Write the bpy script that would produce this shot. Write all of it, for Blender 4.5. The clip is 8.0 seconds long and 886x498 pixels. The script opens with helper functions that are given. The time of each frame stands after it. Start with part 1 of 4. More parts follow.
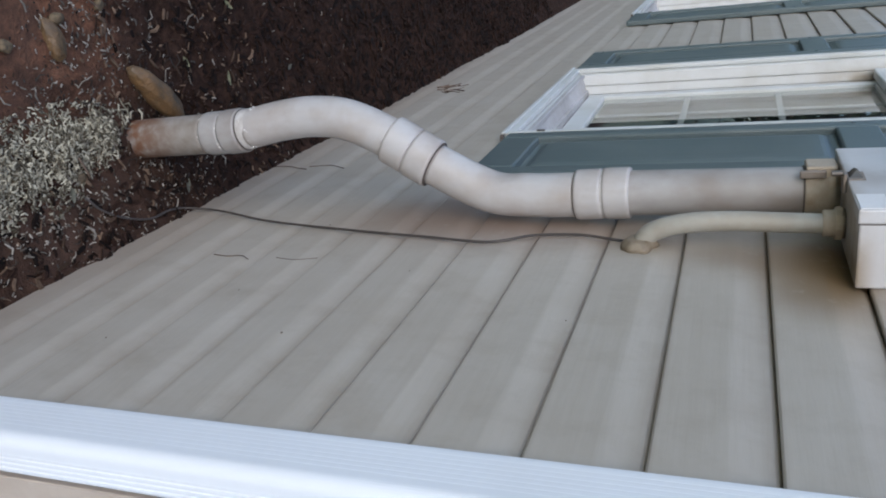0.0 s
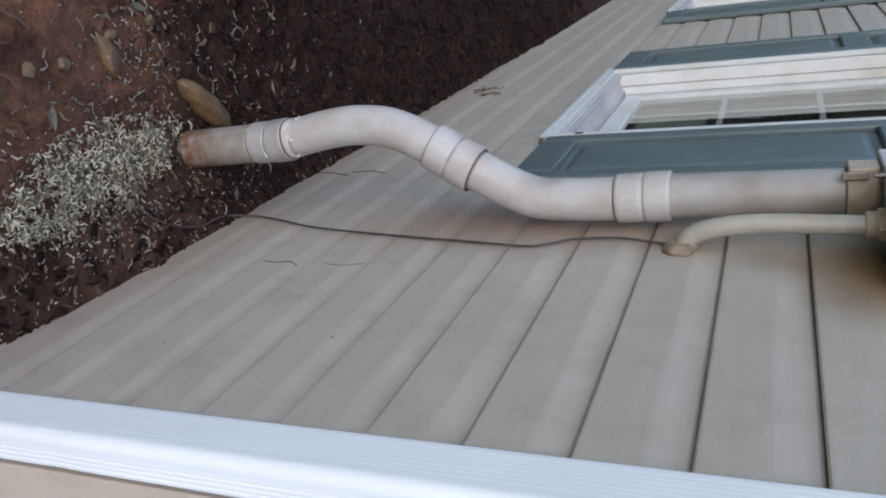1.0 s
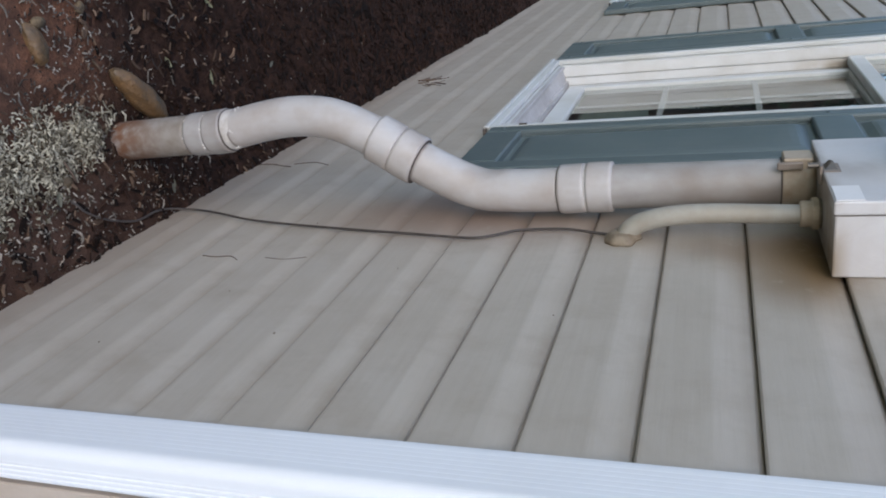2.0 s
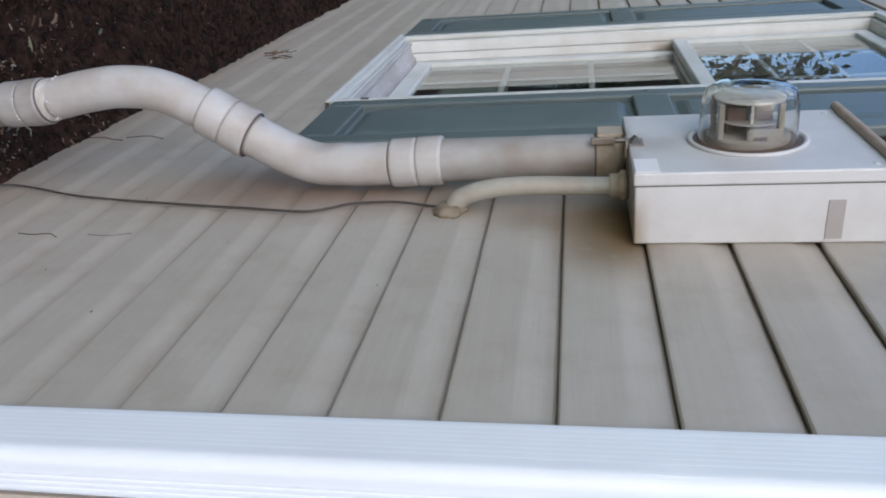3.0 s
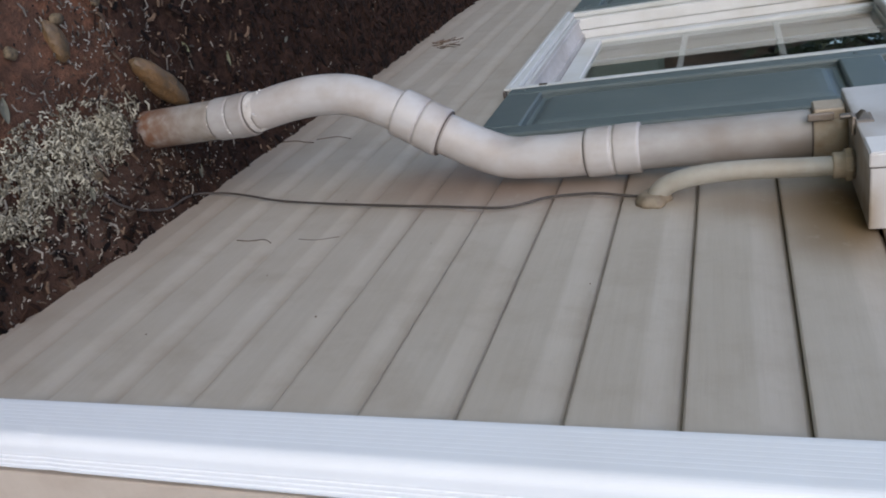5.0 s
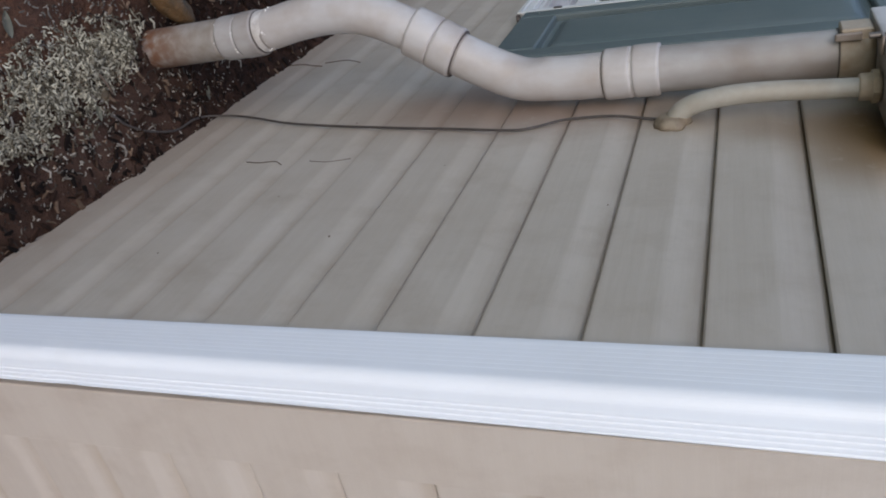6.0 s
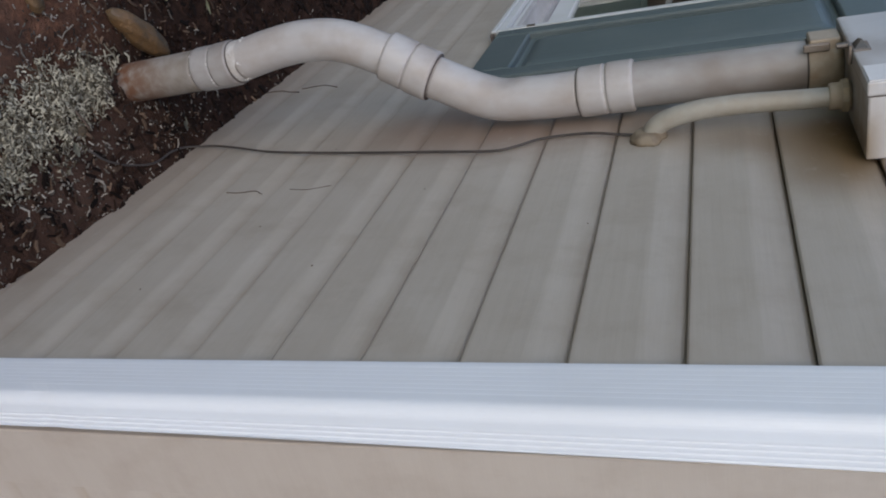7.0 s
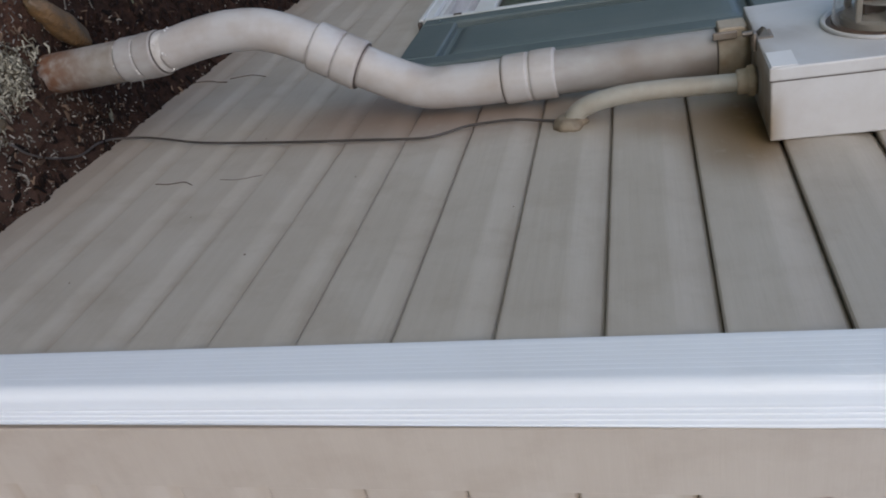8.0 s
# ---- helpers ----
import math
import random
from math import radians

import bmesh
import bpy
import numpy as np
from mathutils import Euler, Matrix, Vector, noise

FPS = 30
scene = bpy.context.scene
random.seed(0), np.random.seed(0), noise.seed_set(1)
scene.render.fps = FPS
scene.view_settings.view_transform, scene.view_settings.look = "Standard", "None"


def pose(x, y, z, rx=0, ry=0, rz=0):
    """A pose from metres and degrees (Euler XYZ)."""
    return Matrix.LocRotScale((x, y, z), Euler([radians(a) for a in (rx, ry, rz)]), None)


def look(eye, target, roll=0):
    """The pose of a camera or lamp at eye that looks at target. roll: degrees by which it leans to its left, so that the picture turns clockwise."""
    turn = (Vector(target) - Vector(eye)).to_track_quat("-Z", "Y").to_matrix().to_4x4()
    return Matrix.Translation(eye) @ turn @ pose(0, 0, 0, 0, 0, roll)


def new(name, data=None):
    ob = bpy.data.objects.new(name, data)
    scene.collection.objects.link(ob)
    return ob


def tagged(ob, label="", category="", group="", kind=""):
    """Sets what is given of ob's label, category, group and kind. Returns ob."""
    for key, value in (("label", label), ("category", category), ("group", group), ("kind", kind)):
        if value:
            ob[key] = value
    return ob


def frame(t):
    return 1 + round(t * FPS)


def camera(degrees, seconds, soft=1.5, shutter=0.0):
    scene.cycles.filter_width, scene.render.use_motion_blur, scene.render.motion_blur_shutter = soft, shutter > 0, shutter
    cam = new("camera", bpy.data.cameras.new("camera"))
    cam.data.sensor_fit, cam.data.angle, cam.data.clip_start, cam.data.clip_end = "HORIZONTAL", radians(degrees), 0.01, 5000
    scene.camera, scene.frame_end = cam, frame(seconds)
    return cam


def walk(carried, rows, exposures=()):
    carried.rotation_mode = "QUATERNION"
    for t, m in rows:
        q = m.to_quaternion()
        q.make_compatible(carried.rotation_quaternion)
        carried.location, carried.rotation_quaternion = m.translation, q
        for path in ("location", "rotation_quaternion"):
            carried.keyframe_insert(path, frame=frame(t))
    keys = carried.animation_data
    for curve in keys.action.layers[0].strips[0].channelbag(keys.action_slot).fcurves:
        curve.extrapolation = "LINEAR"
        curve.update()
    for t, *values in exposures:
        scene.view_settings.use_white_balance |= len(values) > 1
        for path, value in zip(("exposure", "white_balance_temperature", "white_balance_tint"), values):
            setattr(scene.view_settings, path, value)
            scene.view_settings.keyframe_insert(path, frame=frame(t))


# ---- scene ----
cam = camera(58.7, 8.0, soft=1.9)
PATH = [
    (0, (0.598, -0.464, 1.132), (-1.135, 0.245, 0.43), 91.0),
    (0.2, (0.600, -0.470, 1.131), (-1.004, 0.218, 0.380), 91.6),
    (0.5, (0.604, -0.473, 1.129), (-1.094, 0.196, 0.312), 91.0),
    (0.7, (0.613, -0.482, 1.130), (-1.006, 0.163, 0.373), 91.0),
    (1, (0.625, -0.485, 1.129), (-1.077, 0.215, 0.346), 90.4),
    (1.2, (0.628, -0.478, 1.133), (-1.079, 0.238, 0.376), 90.6),
    (2.3, (0.609, -0.485, 1.13), (-1.131, 0.268, 0.492), 89.6),
    (2.5, (0.614, -0.485, 1.135), (-1.131, 0.288, 0.535), 89.5),
    (2.7, (0.617, -0.483, 1.155), (-1.061, 0.296, 0.721), 89.8),
    (3, (0.619, -0.479, 1.191), (-1.17, 0.35, 0.855), 89.6),
    (3.2, (0.627, -0.478, 1.191), (-1.070, 0.301, 0.843), 89.3),
    (3.5, (0.634, -0.478, 1.188), (-1.127, 0.347, 0.72), 88.9),
    (3.7, (0.632, -0.478, 1.175), (-1.012, 0.311, 0.644), 89.1),
    (4, (0.622, -0.488, 1.157), (-1.097, 0.357, 0.582), 89.6),
    (4.2, (0.616, -0.498, 1.147), (-1.084, 0.316, 0.48), 90.0),
    (5.3, (0.614, -0.517, 1.108), (-1.037, 0.347, 0.381), 86.7),
    (5.5, (0.623, -0.515, 1.103), (-0.991, 0.417, 0.377), 88.1),
    (5.8, (0.626, -0.505, 1.100), (-0.886, 0.423, 0.419), 91.0),
    (6, (0.62, -0.493, 1.096), (-0.973, 0.479, 0.377), 90.0),
    (6.3, (0.621, -0.501, 1.097), (-0.893, 0.447, 0.450), 89.0),
    (6.5, (0.619, -0.503, 1.1), (-1.0, 0.472, 0.445), 88.8),
    (6.8, (0.615, -0.504, 1.100), (-0.923, 0.398, 0.443), 87.6),
    (7, (0.614, -0.505, 1.101), (-1.008, 0.443, 0.417), 87.2),
    (7.2, (0.616, -0.505, 1.102), (-0.925, 0.405, 0.465), 87.1),
    (7.5, (0.619, -0.51, 1.113), (-1.015, 0.466, 0.497), 86.7),
    (7.8, (0.630, -0.516, 1.113), (-0.920, 0.435, 0.564), 85.8),
    (8, (0.638, -0.513, 1.117), (-1.006, 0.493, 0.584), 86.1),
]
EXPOSURES = [(0.0, 0.61, 5550, 8.5), (0.5, 0.58, 5570, 9.5), (1.2, 0.62, 5650, 10), (3.0, 0.62, 5690, 10), (4.0, 0.40, 5790, 10), (5.5, 0.60, 5820, 12), (6.5, 0.21, 5790, 10.5), (8.0, 0.22, 5790, 10.5)]
walk(cam, [(t, look(eye, target, roll)) for t, eye, target, roll in PATH], EXPOSURES)

# ---- world, sun, exposure ----
world = bpy.data.worlds.new("sky")
scene.world = world
world.use_nodes = True
wn = world.node_tree.nodes
wl = world.node_tree.links
sky = wn.new("ShaderNodeTexSky")
sky.sky_type = "NISHITA"
sky.sun_disc = False
sky.sun_elevation = radians(33)
sky.sun_rotation = radians(118)
sky.dust_density = 2.0
wl.new(sky.outputs[0], wn["Background"].inputs[0])
wn["Background"].inputs[1].default_value = 0.15
sun = new("sun", bpy.data.lights.new("sun", "SUN"))
sun.data.energy = 0.30
sun.data.angle = radians(60)
sun.data.color = (1.0, 0.87, 0.72)
sun.matrix_world = look((6.0, -4.1, 5.0), (0, 0, 0))


# ---- materials ----
def node_mat(name):
    m = bpy.data.materials.new(name)
    m.use_nodes = True
    return m, m.node_tree.nodes, m.node_tree.links, m.node_tree.nodes["Principled BSDF"]


def coords(n, l, scale=(1, 1, 1)):
    tc = n.new("ShaderNodeNewGeometry")
    mp = n.new("ShaderNodeMapping")
    mp.inputs["Scale"].default_value = scale
    l.new(tc.outputs["Position"], mp.inputs["Vector"])
    return mp.outputs["Vector"]


def noise_node(n, l, vec, scale, detail=4.0, rough=0.55):
    t = n.new("ShaderNodeTexNoise")
    t.inputs["Scale"].default_value = scale
    t.inputs["Detail"].default_value = detail
    t.inputs["Roughness"].default_value = rough
    l.new(vec, t.inputs["Vector"])
    return t.outputs["Fac"]


def ramp(n, l, fac, lo, hi, a=(0, 0, 0, 1), b=(1, 1, 1, 1)):
    r = n.new("ShaderNodeValToRGB")
    r.color_ramp.elements[0].position, r.color_ramp.elements[1].position = lo, hi
    r.color_ramp.elements[0].color, r.color_ramp.elements[1].color = a, b
    l.new(fac, r.inputs["Fac"])
    return r.outputs["Color"]


def mix(n, l, fac, a, b):
    x = n.new("ShaderNodeMix")
    x.data_type = "RGBA"
    for sock, v in ((x.inputs[0], fac), (x.inputs[6], a), (x.inputs[7], b)):
        if isinstance(v, (int, float)):
            sock.default_value = v
        elif isinstance(v, tuple):
            sock.default_value = (*v, 1)
        else:
            l.new(v, sock)
    return x.outputs[2]


def times(n, l, a, b):
    x = n.new("ShaderNodeMath")
    x.operation = "MULTIPLY"
    for sock, v in ((x.inputs[0], a), (x.inputs[1], b)):
        if isinstance(v, (int, float)):
            sock.default_value = v
        else:
            l.new(v, sock)
    return x.outputs[0]


def near(n, l, centre, scale, inner, outer):
    """1 close to a centre, 0 past the outer distance, in stretched metres."""
    g = n.new("ShaderNodeNewGeometry")
    s = n.new("ShaderNodeVectorMath")
    s.operation = "SUBTRACT"
    s.inputs[1].default_value = centre
    l.new(g.outputs["Position"], s.inputs[0])
    m = n.new("ShaderNodeVectorMath")
    m.operation = "MULTIPLY"
    m.inputs[1].default_value = scale
    l.new(s.outputs[0], m.inputs[0])
    d = n.new("ShaderNodeVectorMath")
    d.operation = "LENGTH"
    l.new(m.outputs[0], d.inputs[0])
    r = n.new("ShaderNodeMapRange")
    r.interpolation_type = "SMOOTHSTEP"
    r.inputs["From Min"].default_value, r.inputs["From Max"].default_value = outer, inner
    l.new(d.outputs["Value"], r.inputs["Value"])
    return r.outputs["Result"]


def bump(n, l, bsdf, fac, strength, distance):
    b = n.new("ShaderNodeBump")
    b.inputs["Strength"].default_value = strength
    b.inputs["Distance"].default_value = distance
    l.new(fac, b.inputs["Height"])
    l.new(b.outputs[0], bsdf.inputs["Normal"])


def worn(name, base, dirt, amount=0.5, rough=0.5, scale=14.0, fine=120.0, stretch=(1, 1, 1), relief=0.15, depth=0.001, metal=0.0, random_tint=0.0):
    """Painted or moulded surface: base colour, blotches of dirt, fine grain."""
    m, n, l, p = node_mat(name)
    v = coords(n, l, stretch)
    big = noise_node(n, l, coords(n, l), scale, 5)
    small = noise_node(n, l, v, fine, 4)
    c = mix(n, l, times(n, l, ramp(n, l, big, 0.42, 0.72), amount), base, dirt)
    c = mix(n, l, times(n, l, ramp(n, l, small, 0.35, 0.75), 0.25 * amount + 0.06), c, dirt)
    if random_tint:
        o = n.new("ShaderNodeObjectInfo")
        c = mix(n, l, times(n, l, o.outputs["Random"], random_tint), c, dirt)
    l.new(c, p.inputs["Base Color"])
    p.inputs["Roughness"].default_value = rough
    p.inputs["Metallic"].default_value = metal
    bump(n, l, p, small, relief, depth)
    return m


def siding_material(name, base, dirt, grime_shade, stretch, patches, laps=True):
    m, n, l, p = node_mat(name)
    grain = noise_node(n, l, coords(n, l, stretch), 90, 5, 0.65)
    blotch = noise_node(n, l, coords(n, l), 5.5, 7, 0.68)
    fine = noise_node(n, l, coords(n, l), 45, 4)
    c = mix(n, l, times(n, l, ramp(n, l, blotch, 0.40, 0.75), 0.45), base, dirt)
    c = mix(n, l, times(n, l, ramp(n, l, grain, 0.38, 0.7), 0.22), c, dirt)
    smudge = noise_node(n, l, coords(n, l, (1, 1, 0.8)), 13, 6, 0.62)
    c = mix(n, l, times(n, l, ramp(n, l, smudge, 0.50, 0.72), 0.34), c, (dirt[0] * 0.80, dirt[1] * 0.76, dirt[2] * 0.72))
    for centre, scale, inner, outer, colour, amount in patches:
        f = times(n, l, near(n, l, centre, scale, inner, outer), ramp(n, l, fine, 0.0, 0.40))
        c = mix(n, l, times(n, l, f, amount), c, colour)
    # ochre grime and the shade under each lip, painted together along the laps
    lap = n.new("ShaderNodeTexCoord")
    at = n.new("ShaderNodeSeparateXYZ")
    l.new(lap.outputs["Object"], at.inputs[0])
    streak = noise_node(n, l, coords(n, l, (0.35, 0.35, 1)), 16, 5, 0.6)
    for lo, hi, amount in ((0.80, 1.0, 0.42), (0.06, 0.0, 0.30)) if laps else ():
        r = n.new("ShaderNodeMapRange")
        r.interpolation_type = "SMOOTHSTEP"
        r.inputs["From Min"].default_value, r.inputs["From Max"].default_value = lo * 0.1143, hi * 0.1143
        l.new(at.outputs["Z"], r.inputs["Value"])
        c = mix(n, l, times(n, l, times(n, l, r.outputs["Result"], ramp(n, l, streak, 0.22, 0.62)), amount), c, grime_shade)
    o = n.new("ShaderNodeObjectInfo")
    c = mix(n, l, times(n, l, o.outputs["Random"], 0.12), c, dirt)
    l.new(c, p.inputs["Base Color"])
    p.inputs["Roughness"].default_value = 0.45
    p.inputs["Specular IOR Level"].default_value = 0.5
    bump(n, l, p, grain, 0.35, 0.0015)
    return m


SIDING = siding_material("tan_vinyl", (0.456, 0.414, 0.356), (0.345, 0.294, 0.232), (0.180, 0.118, 0.066), (0.06, 1, 1), (
    ((-0.475, 0, 1.250), (0.65, 0.3, 1.2), 0.012, 0.080, (0.036, 0.022, 0.010), 0.95),
    ((-0.43, 0, 1.235), (0.62, 0.3, 0.9), 0.02, 0.105, (0.165, 0.098, 0.034), 0.8),
    ((-0.50, 0, 1.16), (1.1, 0.3, 0.6), 0.01, 0.09, (0.16, 0.105, 0.055), 0.55),
    ((-0.56, 0, 0.985), (1, 0.3, 1), 0.01, 0.085, (0.20, 0.150, 0.085), 0.6),
    # the next two put the soft shade behind the conduit's bends into the colour
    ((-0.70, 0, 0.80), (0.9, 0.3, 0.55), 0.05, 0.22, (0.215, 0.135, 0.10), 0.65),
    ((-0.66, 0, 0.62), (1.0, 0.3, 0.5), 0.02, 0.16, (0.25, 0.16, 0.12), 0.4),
    ((-1.2, 0, 0.02), (0.1, 0.3, 1.2), 0.05, 0.26, (0.24, 0.17, 0.12), 0.5),
))
SIDING_EAST = siding_material("tan_vinyl_east", (0.55, 0.475, 0.40), (0.45, 0.37, 0.30), (0.34, 0.25, 0.16), (1, 0.06, 1), ())
BOARD_EAST = siding_material("tan_vinyl_board", (0.55, 0.475, 0.40), (0.45, 0.37, 0.30), (0.34, 0.25, 0.16), (1, 0.06, 1), (), laps=False)
WHITE_VINYL = worn("white_vinyl", (0.835, 0.855, 0.885), (0.74, 0.745, 0.755), 0.35, 0.38, 9, 90, (1, 1, 0.05), 0.2, 0.0008)
WHITE_TRIM = worn("white_trim", (0.62, 0.635, 0.63), (0.46, 0.455, 0.405), 0.55, 0.4, 7, 80, (1, 1, 0.1), 0.1, 0.0006)
SILL_DIRT = worn("dusty_vinyl", (0.50, 0.49, 0.49), (0.27, 0.25, 0.235), 0.8, 0.5, 5, 60, (1, 1, 1), 0.1, 0.0006)
GRID_BAR = worn("grey_grid", (0.34, 0.34, 0.33), (0.27, 0.27, 0.26), 0.4, 0.5)
SHUTTER = worn("slate_shutter", (0.096, 0.125, 0.130), (0.130, 0.155, 0.157), 0.7, 0.36, 7, 110, (1, 1, 0.06), 0.25, 0.0008)
LIP_PAINT = worn("weathered_enamel", (0.42, 0.33, 0.27), (0.30, 0.21, 0.15), 0.6, 0.5, 30, 160)
CONDUIT = worn("white_pvc", (0.485, 0.470, 0.462), (0.35, 0.295, 0.255), 0.8, 0.38, 13, 70, (1, 1, 0.3), 0.08, 0.0006)
CONDUIT_GREY = worn("grey_pvc", (0.375, 0.362, 0.352), (0.225, 0.188, 0.160), 0.95, 0.42, 7, 60, (1, 1, 0.5), 0.1, 0.0006)
GLUE = worn("cement_bead", (0.62, 0.60, 0.58), (0.42, 0.38, 0.34), 0.8, 0.35, 40, 160)
HUB = worn("yellowed_pvc", (0.45, 0.39, 0.31), (0.27, 0.19, 0.11), 0.8, 0.5, 22, 120)
GRIME = worn("grimy_sealant", (0.26, 0.215, 0.155), (0.13, 0.095, 0.06), 0.8, 0.6, 60, 160)
SMALL_PVC = worn("aged_pvc", (0.375, 0.358, 0.312), (0.27, 0.23, 0.17), 0.7, 0.42, 18, 90)
SEAL = worn("joint_gap", (0.12, 0.10, 0.09), (0.06, 0.05, 0.04), 0.5, 0.8)
STRAP = worn("galvanised", (0.30, 0.255, 0.22), (0.20, 0.15, 0.11), 0.6, 0.45, 30, 150, metal=0.4)
DARK_METAL = worn("dark_steel", (0.12, 0.115, 0.11), (0.2, 0.15, 0.11), 0.5, 0.4, 60, 200, metal=0.6)
CABLE = worn("black_cable", (0.045, 0.038, 0.034), (0.10, 0.08, 0.07), 0.5, 0.6, 40, 200)
TWIG = worn("dry_stem", (0.095, 0.065, 0.047), (0.17, 0.12, 0.085), 0.6, 0.8, 60, 300)
LABEL = worn("white_sticker", (0.80, 0.79, 0.79), (0.68, 0.66, 0.65), 0.3, 0.35)
GREY_LABEL = worn("grey_sticker", (0.37, 0.34, 0.33), (0.30, 0.27, 0.26), 0.5, 0.5)
METER_PLASTIC = worn("meter_plastic", (0.24, 0.222, 0.195), (0.15, 0.133, 0.11), 0.4, 0.4, 40)
DIAL = worn("dial_enamel", (0.34, 0.33, 0.30), (0.24, 0.23, 0.20), 0.5, 0.5, 40)
METER_DARK = worn("meter_works", (0.07, 0.05, 0.04), (0.16, 0.09, 0.05), 0.6, 0.5, 50)
ALUMINIUM = worn("aluminium", (0.42, 0.41, 0.39), (0.28, 0.27, 0.25), 0.5, 0.45, 30, metal=0.5)
STONE = worn("golden_stone", (0.175, 0.100, 0.042), (0.062, 0.050, 0.032), 1.0, 0.45, 22, 140, (1, 1, 1), 0.9, 0.004)
PEBBLE = worn("pale_stone", (0.16, 0.115, 0.062), (0.050, 0.037, 0.024), 1.0, 0.8, 110, 420, (1, 1, 1), 0.7, 0.002)
LEAF_DRY = worn("dull_leaf", (0.125, 0.118, 0.082), (0.06, 0.056, 0.04), 0.6, 0.55, 60, 200)
LEAF_GREEN = worn("yellow_green_leaf", (0.20, 0.19, 0.10), (0.12, 0.12, 0.06), 0.6, 0.5, 60, 200)
BARK = worn("bark", (0.11, 0.085, 0.065), (0.06, 0.045, 0.035), 0.8, 0.9, 9, 40, (1, 1, 0.2), 0.7, 0.01)
FOLIAGE = worn("foliage", (0.024, 0.040, 0.016), (0.055, 0.072, 0.028), 0.8, 0.6, 2.5, 30)
PLASTER = worn("plain_plaster", (0.20, 0.19, 0.175), (0.15, 0.14, 0.13), 0.4, 0.8, 2)
SHEATHING = worn("wall_core", (0.25, 0.23, 0.2), (0.18, 0.16, 0.14), 0.5, 0.8, 4)
SHINGLE = worn("roof_cover", (0.10, 0.095, 0.09), (0.06, 0.055, 0.05), 0.6, 0.9, 6, 60)


def stained(name, base, dirt, rough, patches):
    """Painted surface with drips and blotches of its own at given places."""
    m, n, l, p = node_mat(name)
    big = noise_node(n, l, coords(n, l), 15, 5)
    small = noise_node(n, l, coords(n, l), 130, 4)
    c = mix(n, l, times(n, l, ramp(n, l, big, 0.40, 0.72), 0.55), base, dirt)
    c = mix(n, l, times(n, l, ramp(n, l, small, 0.35, 0.75), 0.16), c, dirt)
    for centre, scale, inner, outer, colour, amount in patches:
        f = times(n, l, near(n, l, centre, scale, inner, outer), ramp(n, l, big, 0.22, 0.60))
        c = mix(n, l, times(n, l, f, amount), c, colour)
    l.new(c, p.inputs["Base Color"])
    p.inputs["Roughness"].default_value = rough
    bump(n, l, p, small, 0.06, 0.0005)
    return m


JAMB = stained("pale_jamb_vinyl", (0.63, 0.632, 0.622), (0.52, 0.505, 0.47), 0.42, (
    ((-2.03, 0.045, 1.45), (1, 2.2, 0.55), 0.01, 0.10, (0.30, 0.21, 0.10), 0.5),
    ((-2.03, 0.045, 1.50), (1, 2.2, 0.8), 0.01, 0.06, (0.14, 0.09, 0.04), 0.7),
))
BOX_PAINT = stained("grey_enamel", (0.60, 0.595, 0.60), (0.50, 0.475, 0.46), 0.40, (
    ((-0.45, -0.03, 1.262), (0.5, 0.7, 3.0), 0.01, 0.10, (0.25, 0.175, 0.09), 0.85),
    ((-0.54, -0.113, 1.30), (0.8, 1, 0.7), 0.01, 0.05, (0.30, 0.27, 0.25), 0.5),
    ((-0.60, -0.06, 1.264), (0.6, 0.7, 4.0), 0.01, 0.08, (0.14, 0.10, 0.06), 0.8),
))


def island_mat(name, a, b, rough=0.7, skew=1.0):
    """Loose bits: a colour for each bit between two."""
    m, n, l, p = node_mat(name)
    g = n.new("ShaderNodeNewGeometry")
    w = n.new("ShaderNodeMath")
    w.operation = "POWER"
    w.inputs[1].default_value = skew
    l.new(g.outputs["Random Per Island"], w.inputs[0])
    c = mix(n, l, w.outputs[0], a, b)
    f = noise_node(n, l, coords(n, l), 160, 3)
    c = mix(n, l, times(n, l, ramp(n, l, f, 0.4, 0.7), 0.35), c, (a[0] * 0.5, a[1] * 0.5, a[2] * 0.45))
    l.new(c, p.inputs["Base Color"])
    p.inputs["Roughness"].default_value = rough
    p.inputs["Specular IOR Level"].default_value = 0.2
    return m


SHREDS = island_mat("pale_shreds", (0.07, 0.055, 0.034), (0.66, 0.61, 0.46), skew=1.5)
FLECKS = island_mat("pale_flecks", (0.022, 0.016, 0.012), (0.46, 0.41, 0.34), skew=1.9)
CHIPS = island_mat("brown_chips", (0.040, 0.024, 0.016), (0.26, 0.175, 0.115), 0.85, 1.8)
MULCH = island_mat("bark_mulch", (0.005, 0.0028, 0.0019), (0.036, 0.018, 0.0118), 0.85)


